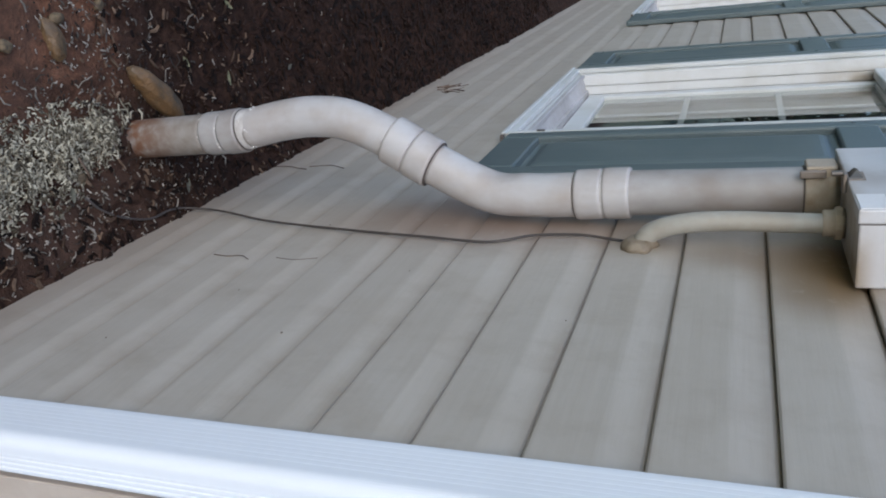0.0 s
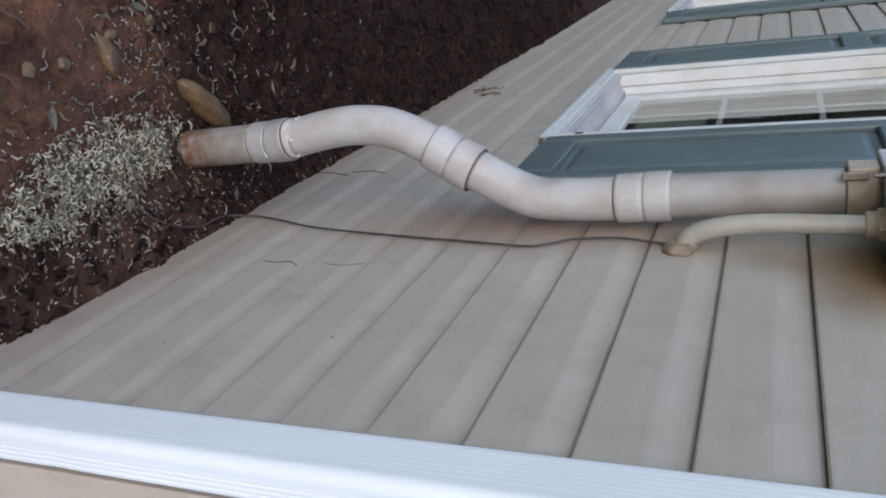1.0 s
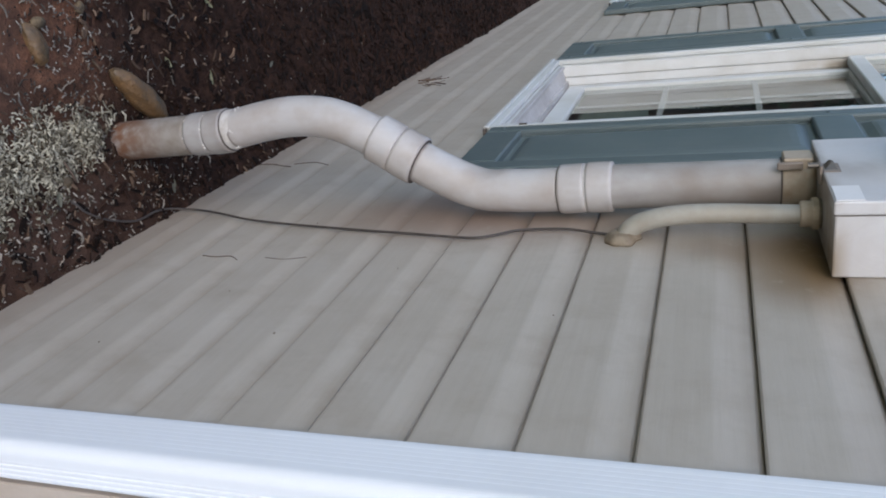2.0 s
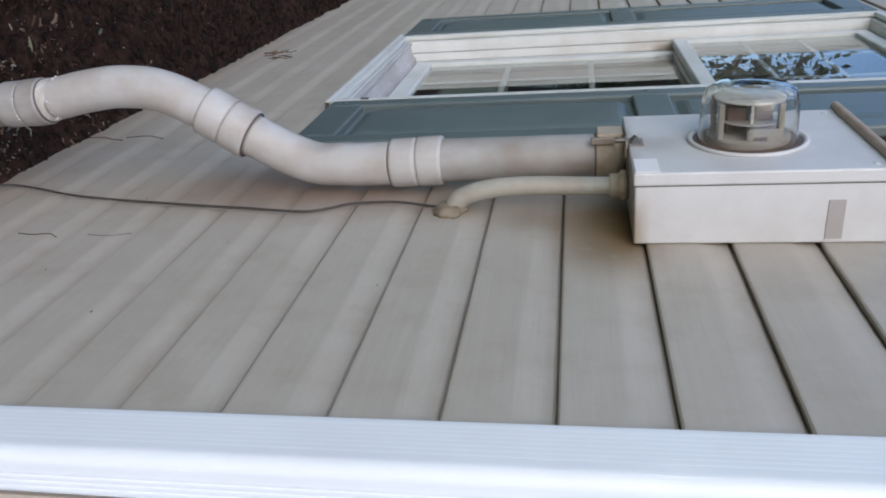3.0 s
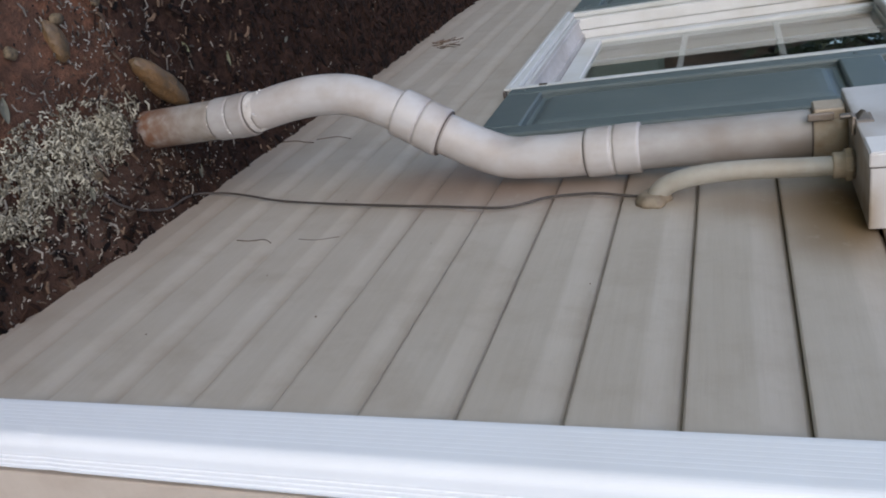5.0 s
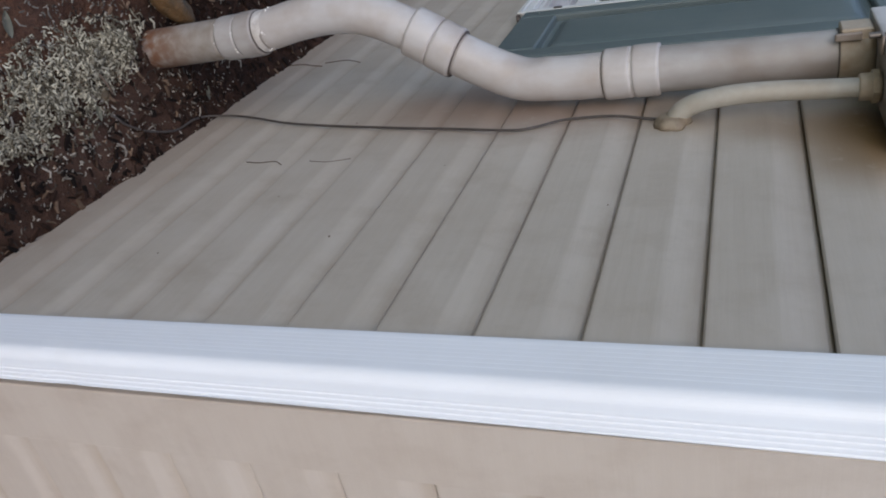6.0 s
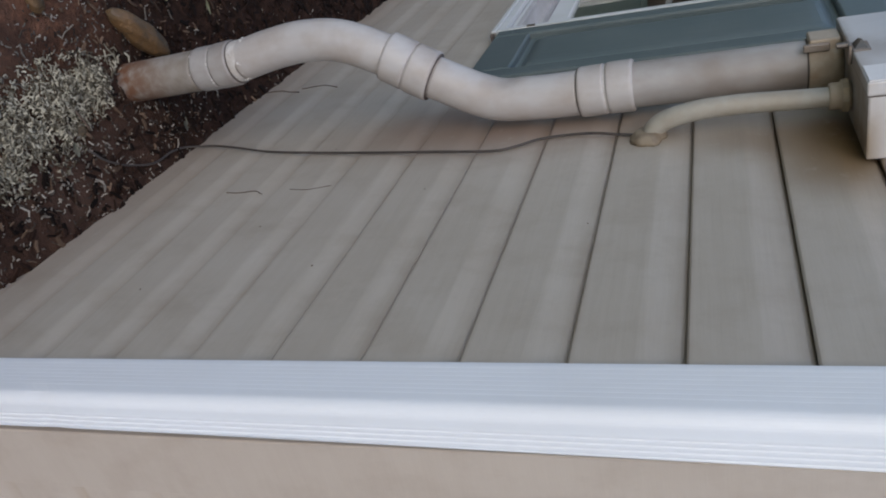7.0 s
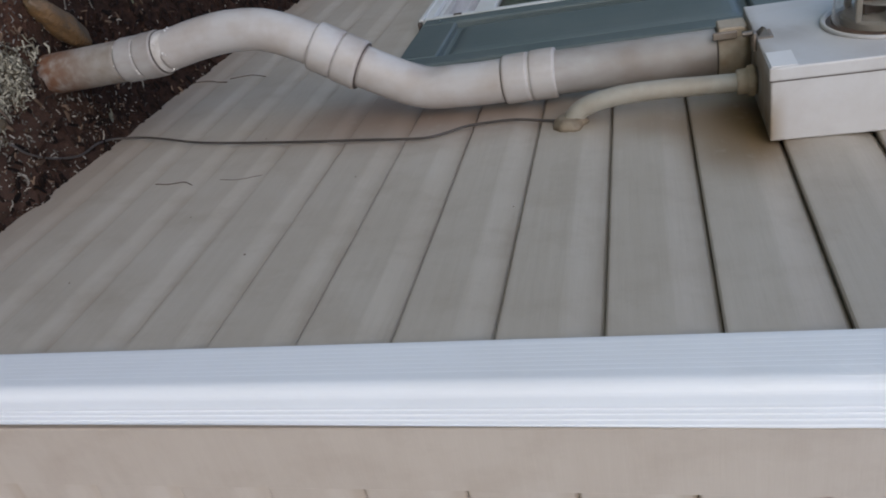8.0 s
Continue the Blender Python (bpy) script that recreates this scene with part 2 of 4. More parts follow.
def soil_material():
    m, n, l, p = node_mat("soil")
    big = noise_node(n, l, coords(n, l), 6, 6, 0.65)
    mid = noise_node(n, l, coords(n, l), 34, 6, 0.7)
    fine = noise_node(n, l, coords(n, l), 190, 5, 0.7)
    dark = mix(n, l, ramp(n, l, mid, 0.35, 0.68), (0.013, 0.0075, 0.0055), (0.062, 0.034, 0.0235))
    clay = mix(n, l, ramp(n, l, mid, 0.35, 0.7), (0.074, 0.033, 0.019), (0.46, 0.205, 0.108))
    patch = noise_node(n, l, coords(n, l), 15, 5, 0.6)
    clay = mix(n, l, times(n, l, ramp(n, l, patch, 0.46, 0.60), 0.75), clay, (0.058, 0.032, 0.022))
    f = times(n, l, near(n, l, (-0.38, -0.45, 0), (0.85, 0.95, 0), 0.14, 0.34), ramp(n, l, big, 0.33, 0.56))
    c = mix(n, l, f, dark, clay)
    f2 = times(n, l, near(n, l, (-0.35, -0.25, 0), (0.8, 0.8, 0), 0.12, 0.40), ramp(n, l, big, 0.32, 0.6))
    c = mix(n, l, times(n, l, f2, 0.7), c, (0.108, 0.065, 0.047))
    c = mix(n, l, times(n, l, ramp(n, l, fine, 0.60, 0.78), 0.5), c, (0.07, 0.048, 0.038))
    lawn = mix(n, l, ramp(n, l, mid, 0.3, 0.7), (0.165, 0.20, 0.135), (0.28, 0.305, 0.22))
    xyz = n.new("ShaderNodeSeparateXYZ")
    l.new(coords(n, l), xyz.inputs[0])
    edge = n.new("ShaderNodeMapRange")
    edge.inputs["From Min"].default_value, edge.inputs["From Max"].default_value = -1.0, -1.08
    l.new(xyz.outputs["Y"], edge.inputs["Value"])
    side = n.new("ShaderNodeMapRange")
    side.inputs["From Min"].default_value, side.inputs["From Max"].default_value = 1.5, 1.58
    l.new(xyz.outputs["X"], side.inputs["Value"])
    c = mix(n, l, edge.outputs["Result"], c, lawn)
    c = mix(n, l, side.outputs["Result"], c, lawn)
    l.new(c, p.inputs["Base Color"])
    p.inputs["Roughness"].default_value = 0.95
    p.inputs["Specular IOR Level"].default_value = 0.12
    s = n.new("ShaderNodeMath")
    s.operation = "ADD"
    l.new(mid, s.inputs[0])
    l.new(times(n, l, fine, 0.4), s.inputs[1])
    bump(n, l, p, s.outputs[0], 0.9, 0.012)
    return m


SOIL = soil_material()


def glass_material(name, tint=(1, 1, 1), rough=0.0, ripple=0.0, ior=1.5):
    m, n, l, p = node_mat(name)
    p.inputs["Base Color"].default_value = (*tint, 1)
    p.inputs["Transmission Weight"].default_value = 1.0
    p.inputs["Roughness"].default_value = rough
    p.inputs["IOR"].default_value = ior
    if ripple:
        bump(n, l, p, noise_node(n, l, coords(n, l), 55, 2), ripple, 0.004)
    return m


PANE = glass_material("window_glass", (0.80, 0.84, 0.83), ior=1.35)
DOME = glass_material("meter_glass", (0.98, 0.98, 0.96), 0.01, 0.18, 1.36)


# ---- mesh helpers ----
def part(name, bm, material, parent=None, label="", smooth=False):
    me = bpy.data.meshes.new(name)
    bmesh.ops.recalc_face_normals(bm, faces=bm.faces)
    bm.to_mesh(me)
    bm.free()
    if smooth:
        for f in me.polygons:
            f.use_smooth = True
    me.materials.append(material)
    ob = new(name, me)
    if parent:
        ob.parent = parent
    return tagged(ob, label)


def thing(name, at=(0, 0, 0)):
    ob = new(name)
    ob.empty_display_size = 0.05
    return ob


def add_box(bm, x0, x1, y0, y1, z0, z1, bevel=0.0, seg=1):
    vs = [bm.verts.new((x, y, z)) for x in (x0, x1) for y in (y0, y1) for z in (z0, z1)]
    fs = [bm.faces.new([vs[i] for i in q]) for q in ((0, 1, 3, 2), (4, 6, 7, 5), (0, 4, 5, 1), (2, 3, 7, 6), (0, 2, 6, 4), (1, 5, 7, 3))]
    if bevel:
        es = list({e for f in fs for e in f.edges})
        bmesh.ops.bevel(bm, geom=es, offset=bevel, segments=seg, affect="EDGES", profile=0.5)
    return bm


def box(*a, **k):
    return add_box(bmesh.new(), *a, **k)


def tube(bm, pts, radius, n=24, caps=True):
    """A round tube through the points; radius is a number or one for each point."""
    pts = [Vector(p) for p in pts]
    rad = radius if isinstance(radius, (list, tuple)) else [radius] * len(pts)
    rings = []
    ref = None
    for i, p in enumerate(pts):
        t = (pts[min(i + 1, len(pts) - 1)] - pts[max(i - 1, 0)]).normalized()
        if ref is None:
            ref = Vector((1, 0, 0)) if abs(t.x) < 0.8 else Vector((0, 0, 1))
        u = (ref - t * ref.dot(t)).normalized()
        w = t.cross(u)
        ref = u
        rings.append([bm.verts.new(p + (u * math.cos(a) + w * math.sin(a)) * rad[i]) for a in (2 * math.pi * k / n for k in range(n))])
    for a, b in zip(rings, rings[1:]):
        for k in range(n):
            bm.faces.new((a[k], a[(k + 1) % n], b[(k + 1) % n], b[k]))
    if caps:
        bm.faces.new(rings[0][::-1])
        bm.faces.new(rings[-1])
    return bm


def lathe_y(bm, cx, cz, prof, n=48, cap=True):
    """Turned about an axis along y at (cx, cz); prof: rows of (radius, y)."""
    rings = [[bm.verts.new((cx + r * math.cos(2 * math.pi * k / n), y, cz + r * math.sin(2 * math.pi * k / n))) for k in range(n)] for r, y in prof]
    for a, b in zip(rings, rings[1:]):
        for k in range(n):
            bm.faces.new((a[k], a[(k + 1) % n], b[(k + 1) % n], b[k]))
    if cap:
        bm.faces.new(rings[0])
        bm.faces.new(rings[-1])
    return bm


def extrude_x(bm, prof, x0, x1):
    """A closed (y, z) outline drawn along x."""
    a = [bm.verts.new((x0, y, z)) for y, z in prof]
    b = [bm.verts.new((x1, y, z)) for y, z in prof]
    k = len(prof)
    for i in range(k):
        bm.faces.new((a[i], a[(i + 1) % k], b[(i + 1) % k], b[i]))
    bm.faces.new(a)
    bm.faces.new(b[::-1])
    return bm


def smooth_curve(pts, steps=8):
    """Catmull-Rom through the points."""
    P = [Vector(p) for p in pts]
    P = [2 * P[0] - P[1]] + P + [2 * P[-1] - P[-2]]
    out = []
    for i in range(1, len(P) - 2):
        for s in range(steps):
            t = s / steps
            a, b, c, d = P[i - 1], P[i], P[i + 1], P[i + 2]
            out.append(0.5 * (2 * b + (c - a) * t + (2 * a - 5 * b + 4 * c - d) * t * t + (3 * b - a - 3 * c + d) * t ** 3))
    return out + [P[-2]]


# ---- the plan, in metres: the south wall's face is y = 0, its corner post begins at x = 0 ----
COURSE, LAP = 0.1143, 1.1722
WEST, TOP = -9.0, 2.80
WINDOWS = [(-2.075, -1.197, 0.604, 2.12), (-4.578, -3.70, 0.604, 2.12)]


def ground_height(x, y):
    rise = np.interp(-x, [-2, 0.05, 0.45, 0.9, 1.1, 1.9, 3.2, 5.0, 9.0], [-0.05, -0.012, 0.048, 0.048, 0.063, 0.062, 0.088, 0.075, 0.05])
    wall = math.exp(-max(0.0, -y) / 0.16)
    if abs(y) > 6 or abs(x) > 12:
        return -0.02
    lumps = 0.012 * noise.noise(Vector((x * 5, y * 5, 0.3))) + 0.007 * noise.noise(Vector((x * 17, y * 17, 4.2))) + 0.003 * noise.noise(Vector((x * 48, y * 48, 1.7)))
    return float(rise * wall + (-0.012) * (1 - wall) + lumps)


# ---- ground: one sheet to the horizon ----
def spaced(fine0, fine1, step, far):
    inner = list(np.arange(fine0, fine1 + 1e-6, step))
    lo, hi, s = [], [], step
    a, b = fine0, fine1
    while a > -far or b < far:
        s *= 1.22
        a, b = a - s, b + s
        lo.append(a), hi.append(b)
    return lo[::-1] + inner + hi


def build_ground():
    xs, ys = spaced(-1.5, 0.2, 0.014, 400), spaced(-0.75, 0.02, 0.014, 400)
    verts = [(x, y, ground_height(x, y)) for y in ys for x in xs]
    w = len(xs)
    faces = [(j * w + i, j * w + i + 1, (j + 1) * w + i + 1, (j + 1) * w + i) for j in range(len(ys) - 1) for i in range(w - 1)]
    me = bpy.data.meshes.new("ground")
    me.from_pydata(verts, [], faces)
    for f in me.polygons:
        f.use_smooth = True
    me.materials.append(SOIL)
    tagged(new("ground", me), "dark damp mulch and red clay soil", "ground", kind="structure")


build_ground()


# ---- house: cores, roof, inner room ----
def build_core():
    bm = bmesh.new()
    edges = [WEST] + [v for w in sorted(WINDOWS) for v in (w[0] + 0.03, w[1] - 0.03)] + [0.03]
    for i in range(0, len(edges), 2):
        add_box(bm, edges[i], edges[i + 1], 0.014, 0.15, -0.15, TOP)
    for x0, x1, z0, z1 in WINDOWS:
        add_box(bm, x0 + 0.03, x1 - 0.03, 0.014, 0.15, -0.15, z0 + 0.03)
        add_box(bm, x0 + 0.03, x1 - 0.03, 0.014, 0.15, z1 - 0.03, TOP)
    south = part("wall_south", bm, SHEATHING)
    tagged(south, "long house wall clad in tan dutch-lap vinyl siding", "wall", kind="structure")
    east = part("wall_east", box(-0.10, 0.0440, 0.1535, 6.0, -0.15, TOP), SHEATHING)
    tagged(east, "return house wall clad in tan vinyl siding", "wall", kind="structure")
    tagged(part("wall_north", box(WEST, 0.036, 6.0, 6.15, -0.15, TOP), PLASTER), "plain closing wall of the house", "wall", kind="structure")
    tagged(part("wall_west", box(WEST - 0.15, WEST, 0.014, 6.15, -0.15, TOP), PLASTER), "plain closing wall of the house", "wall", kind="structure")
    tagged(part("wall_inner", box(WEST, -0.10, 3.2, 3.3, 0.0, 2.6), PLASTER), "plain inner room wall", "wall", kind="structure")
    tagged(part("floor", box(WEST, -0.10, 0.15, 6.0, 0.0, 0.25), PLASTER), "plain room floor", "floor", kind="structure")
    tagged(part("ceiling", box(WEST, -0.10, 0.15, 6.0, 2.55, 2.62), PLASTER), "plain room ceiling", "ceiling", kind="structure")
    tagged(part("roof", box(WEST - 0.2, 0.24, -0.30, 6.5, TOP, TOP + 0.16), SHINGLE), "plain overhanging roof edge", "roof", kind="structure")
    return south, east


wall_south, wall_east = build_core()


def course_outline(z, h):
    """Dutch lap: butt lip, flat lower face, cove that draws back under the next course."""
    pts = [(0.009, z + 0.003), (-0.004, z - 0.001), (-0.0085, z - 0.0008), (-0.0100, z + 0.0015), (-0.0098, z + 0.57 * h)]
    for f, y in ((0.60, -0.0096), (0.63, -0.0092), (0.66, -0.0087), (0.70, -0.0079), (0.75, -0.0069), (0.80, -0.0060), (0.85, -0.0053), (0.90, -0.0047), (0.94, -0.0038), (0.965, -0.0018), (0.985, 0.0004), (1.0, 0.0032)):
        pts.append((y, z + f * h))
    return pts + [(0.0040, z + h + 0.012), (0.0130, z + h + 0.012), (0.0130, z + 0.003)]



# ---- corner post ----
def post_dent(x, y, z):
    """Shallow knocks and slight waviness of the thin vinyl."""
    k = 0.00035 * noise.noise(Vector((x * 9, y * 9, z * 2.3)))
    for cx, cz, w, d in ((0.072, 0.310, 0.020, 0.0016), (0.070, 1.277, 0.026, 0.0014), (0.062, 1.165, 0.014, 0.0007)):
        u = ((x - cx) / 0.012) ** 2 + ((z - cz - (x - cx) * 0.5) / w) ** 2
        k += d * math.exp(-u)
    return k


def build_post():
    prof = [(0.009, 0.02), (0.005, 0.002), (0.005, -0.0108), (0.0062, -0.0125)]
    for k in range(7):
        x = 0.0105 + k * 0.0066
        prof += [(x, -0.0130), (x + 0.0046, -0.01302), (x + 0.0052, -0.01289), (x + 0.0062, -0.01289)]
    for k in range(9):
        a = math.radians(-90 + 11.25 * k)
        prof.append((0.065 + 0.015 * math.cos(a), 0.002 + 0.015 * math.sin(a)))
    for k in range(4):
        y = 0.0090 + k * 0.0070
        prof += [(0.080, y), (0.0803, y + 0.0020), (0.0801, y + 0.0040), (0.0789, y + 0.0050), (0.0789, y + 0.0062)]
    prof += [(0.080, 0.0375), (0.0785, 0.0400), (0.064, 0.0400), (0.064, 0.036), (0.03, 0.036), (0.03, 0.02)]
    bm = bmesh.new()
    zs = [-0.12 + 0.012 * i for i in range(int((TOP + 0.12) / 0.012))] + [TOP]
    rows = []
    for z in zs:
        row = []
        for x, y in prof:
            d = post_dent(x, y, z)
            edge = 0.006 * (z - 1.05) if y > 0.0365 else 0.0
            row.append(bm.verts.new((x + 0.009 * (z - 0.85) - (d if x > 0.07 else 0), y + edge + (d if x <= 0.078 else 0), z)))
        rows.append(row)
    k = len(prof)
    for a, b in zip(rows, rows[1:]):
        for i in range(k):
            bm.faces.new((a[i], a[(i + 1) % k], b[(i + 1) % k], b[i]))
    bm.faces.new(rows[0])
    bm.faces.new(rows[-1][::-1])
    tagged(part("trim_corner_post", bm, WHITE_VINYL), "white fluted vinyl corner post of the house", "corner post", kind="structure")


build_post()


# ---- windows ----
# inset from the casing's outer edge and depth, from the wall's face towards the room
CASING = [(0.0, 0.012), (0.0, -0.031), (0.002, -0.034), (0.020, -0.034), (0.022, -0.032), (0.022, -0.0215), (0.016, -0.0215), (0.016, -0.0175), (0.0280, -0.0175)]
LINER = [(0.0282, -0.0150), (0.0330, -0.0150), (0.0345, -0.0135), (0.0370, 0.0050), (0.0380, 0.0175), (0.0320, 0.0175), (0.0320, 0.0205), (0.0450, 0.0205), (0.0465, 0.0450), (0.0420, 0.0450), (0.0420, 0.0475), (0.0585, 0.0475), (0.0585, 0.0620)]


def frame_side(prof, side, x0, x1, z0, z1, back):
    """One mitred length of a moulding round an opening."""
    bm = bmesh.new()
    outline = prof + [(prof[-1][0], back), (prof[0][0], back)]
    ends = []
    for e in (0, 1):
        row = []
        for d, y in outline:
            a, b, lo, hi = x0 + d, x1 - d, z0 + d, z1 - d
            p = {"sill": ((a, lo), (b, lo)), "head": ((a, hi), (b, hi)), "far": ((a, lo), (a, hi)), "near": ((b, lo), (b, hi))}[side][e]
            row.append(bm.verts.new((p[0], y, p[1])))
        ends.append(row)
    k = len(outline)
    for i in range(k):
        bm.faces.new((ends[0][i], ends[0][(i + 1) % k], ends[1][(i + 1) % k], ends[1][i]))
    bm.faces.new(ends[0])
    bm.faces.new(ends[1][::-1])
    return bm


def build_window(name, x0, x1, z0, z1):
    win = thing(name)
    tagged(win, "white vinyl double-hung window with divided panes, closed", "window", kind="structure")
    for side in ("sill", "head", "far", "near"):
        nm = side if side in ("sill", "head") else "jamb"
        part("casing_" + nm, frame_side(CASING, side, x0, x1, z0, z1, 0.028), WHITE_TRIM, win)
        if side != "sill":
            part("liner_" + nm, frame_side(LINER, side, x0, x1, z0, z1, 0.0660), JAMB, win)
    # sloping sill between the casing and the lower sash
    prof = [(-0.0165, z0 + 0.0400), (-0.0140, z0 + 0.0415), (-0.0085, z0 + 0.0415), (-0.0065, z0 + 0.0350), (0.030, z0 + 0.0440), (0.032, z0 + 0.0520), (0.076, z0 + 0.0540), (0.076, z0 + 0.0283), (-0.0165, z0 + 0.0283)]
    part("sill_board", extrude_x(bmesh.new(), prof, x0 + 0.0385, x1 - 0.0385), SILL_DIRT, win, "dusty sloping sill")
    zm = 1.517
    for nm, lo, hi, y in (("upper_sash", zm - 0.021, z1 - 0.048, 0.0125), ("lower_sash", z0 + 0.0550, zm + 0.020, 0.0470)):
        sash = thing(nm)
        sash.parent = win
        d0, d1 = y, y + 0.028
        a0, a1 = (x0 + 0.0600, x1 - 0.0600) if nm == "lower_sash" else (x0 + 0.0480, x1 - 0.0480)
        for q in ((a0, a0 + 0.034, lo, hi), (a1 - 0.034, a1, lo, hi)):
            part("stile", box(q[0], q[1], d0, d1, q[2], q[3], bevel=0.003), WHITE_TRIM, sash)
        foot = 0.058 if nm == "lower_sash" else 0.042
        for q in ((a0 + 0.0345, a1 - 0.0345, lo, lo + foot), (a0 + 0.0345, a1 - 0.0345, hi - 0.042, hi)):
            part("rail", box(q[0], q[1], d0, d1, q[2], q[3], bevel=0.003), WHITE_TRIM, sash)
        g = part("pane", box(a0 + 0.032, a1 - 0.032, y + 0.010, y + 0.014, lo + foot - 0.002, hi - 0.040), PANE, sash, "clear window glass")
        g.visible_shadow = False
        g_lo, g_hi = lo + foot, hi - 0.042
        zs = [g_lo + (g_hi - g_lo) * f for f in (1 / 3, 2 / 3)]
        for z in zs:
            part("muntin", box(a0 + 0.035, a1 - 0.035, y + 0.016, y + 0.022, z - 0.0085, z + 0.0085, bevel=0.002), GRID_BAR, sash)
        for f in (1 / 3, 2 / 3):
            xm = a0 + (a1 - a0) * f
            for z_lo, z_hi in zip([g_lo + 0.001] + [z + 0.009 for z in zs], [z - 0.009 for z in zs] + [g_hi - 0.001]):
                part("muntin", box(xm - 0.008, xm + 0.008, y + 0.016, y + 0.022, z_lo, z_hi, bevel=0.002), GRID_BAR, sash)
    part("sill_nose", box(x0 + 0.004, x1 + 0.020, -0.0405, -0.0345, z0 - 0.006, z0 + 0.006, bevel=0.002), WHITE_TRIM, win)
    # solid dark block added as the shade below the sill's near end
    part("sill_end_shade", box(x1 + 0.0100, x1 + 0.0240, -0.0340, -0.0120, z0 - 0.0085, z0 - 0.0010, bevel=0.001), SEAL, win, "dark block standing in for shade under the sill's end")
    # weep slots and a latch nib on the near casing
    for z in (z0 + 0.085, z0 + 0.93):
        part("clip", box(x1 - 0.010, x1 - 0.002, -0.0375, -0.0342, z - 0.010, z + 0.010, bevel=0.001), DARK_METAL, win, "small dark clip")
    return win


for i, w in enumerate(WINDOWS):
    build_window("window_%d" % (i + 1), *w)


# ---- shutters ----
def build_shutter(x0, x1, z0, z1):
    sh = thing("window_shutter")
    tagged(sh, "slate blue-green raised-panel vinyl shutter fixed beside a window", "shutter", "shutters beside the windows")
    yb, yf = -0.012, -0.036
    st = 0.050
    for q in ((x0, x0 + st), (x1 - st, x1)):
        part("stile", box(q[0], q[1], yf, yb, z0, z1, bevel=0.006, seg=3), SHUTTER, sh)
    zmid = z0 + 0.735
    rails = [(z0, z0 + 0.088), (zmid - 0.036, zmid + 0.044), (z1 - 0.088, z1)]
    for a, b in rails:
        part("rail", box(x0 + st + 0.0005, x1 - st - 0.0005, yf, yb, a + 0.001, b - 0.001, bevel=0.005, seg=3), SHUTTER, sh)
    for (_, a), (b, _) in zip(rails, rails[1:]):
        # a dished groove round a raised field
        bm = bmesh.new()
        steps = [(0.0, yb), (0.0, yf + 0.0150), (0.003, yf + 0.0165), (0.011, yf + 0.0165), (0.018, yf + 0.0125), (0.026, yf + 0.0075), (0.034, yf + 0.0055), (0.048, yf + 0.0045)]
        loops = []
        for d, y in steps:
            u0, u1, w0, w1, r = x0 + st + d, x1 - st - d, a + d, b - d, max(0.002, d * 0.55)
            row = []
            for cx, cz, k0 in ((u1 - r, w0 + r, -90), (u1 - r, w1 - r, 0), (u0 + r, w1 - r, 90), (u0 + r, w0 + r, 180)):
                for k in range(5):
                    t = math.radians(k0 + 22.5 * k)
                    row.append(bm.verts.new((cx + r * math.cos(t), y, cz + r * math.sin(t))))
            loops.append(row)
        n = len(loops[0])
        for l0, l1 in zip(loops, loops[1:]):
            for k in range(n):
                bm.faces.new((l0[k], l0[(k + 1) % n], l1[(k + 1) % n], l1[k]))
        bm.faces.new(loops[-1])
        bm.faces.new(loops[0][::-1])
        part("panel", bm, SHUTTER, sh)
    for z in (z0 + 0.04, zmid, z1 - 0.04):
        for x in (x0 + 0.024, x1 - 0.024):
            part("screw", lathe_y(bmesh.new(), x, z, [(0.0045, yf + 0.001), (0.0045, yf - 0.0012), (0.0025, yf - 0.0025)], 10), SHUTTER, sh)
    return sh


SHUTTERS = [(-1.190, -0.852), (-2.425, -2.085), (-3.692, -3.355), (-4.93, -4.590)]
for a, b in SHUTTERS:
    build_shutter(a, b, 0.612, 2.12)


# ---- meter box ----
BX0, BX1, BY, BZ0, BZ1 = -0.684, -0.401, -0.113, 1.2660, 1.598


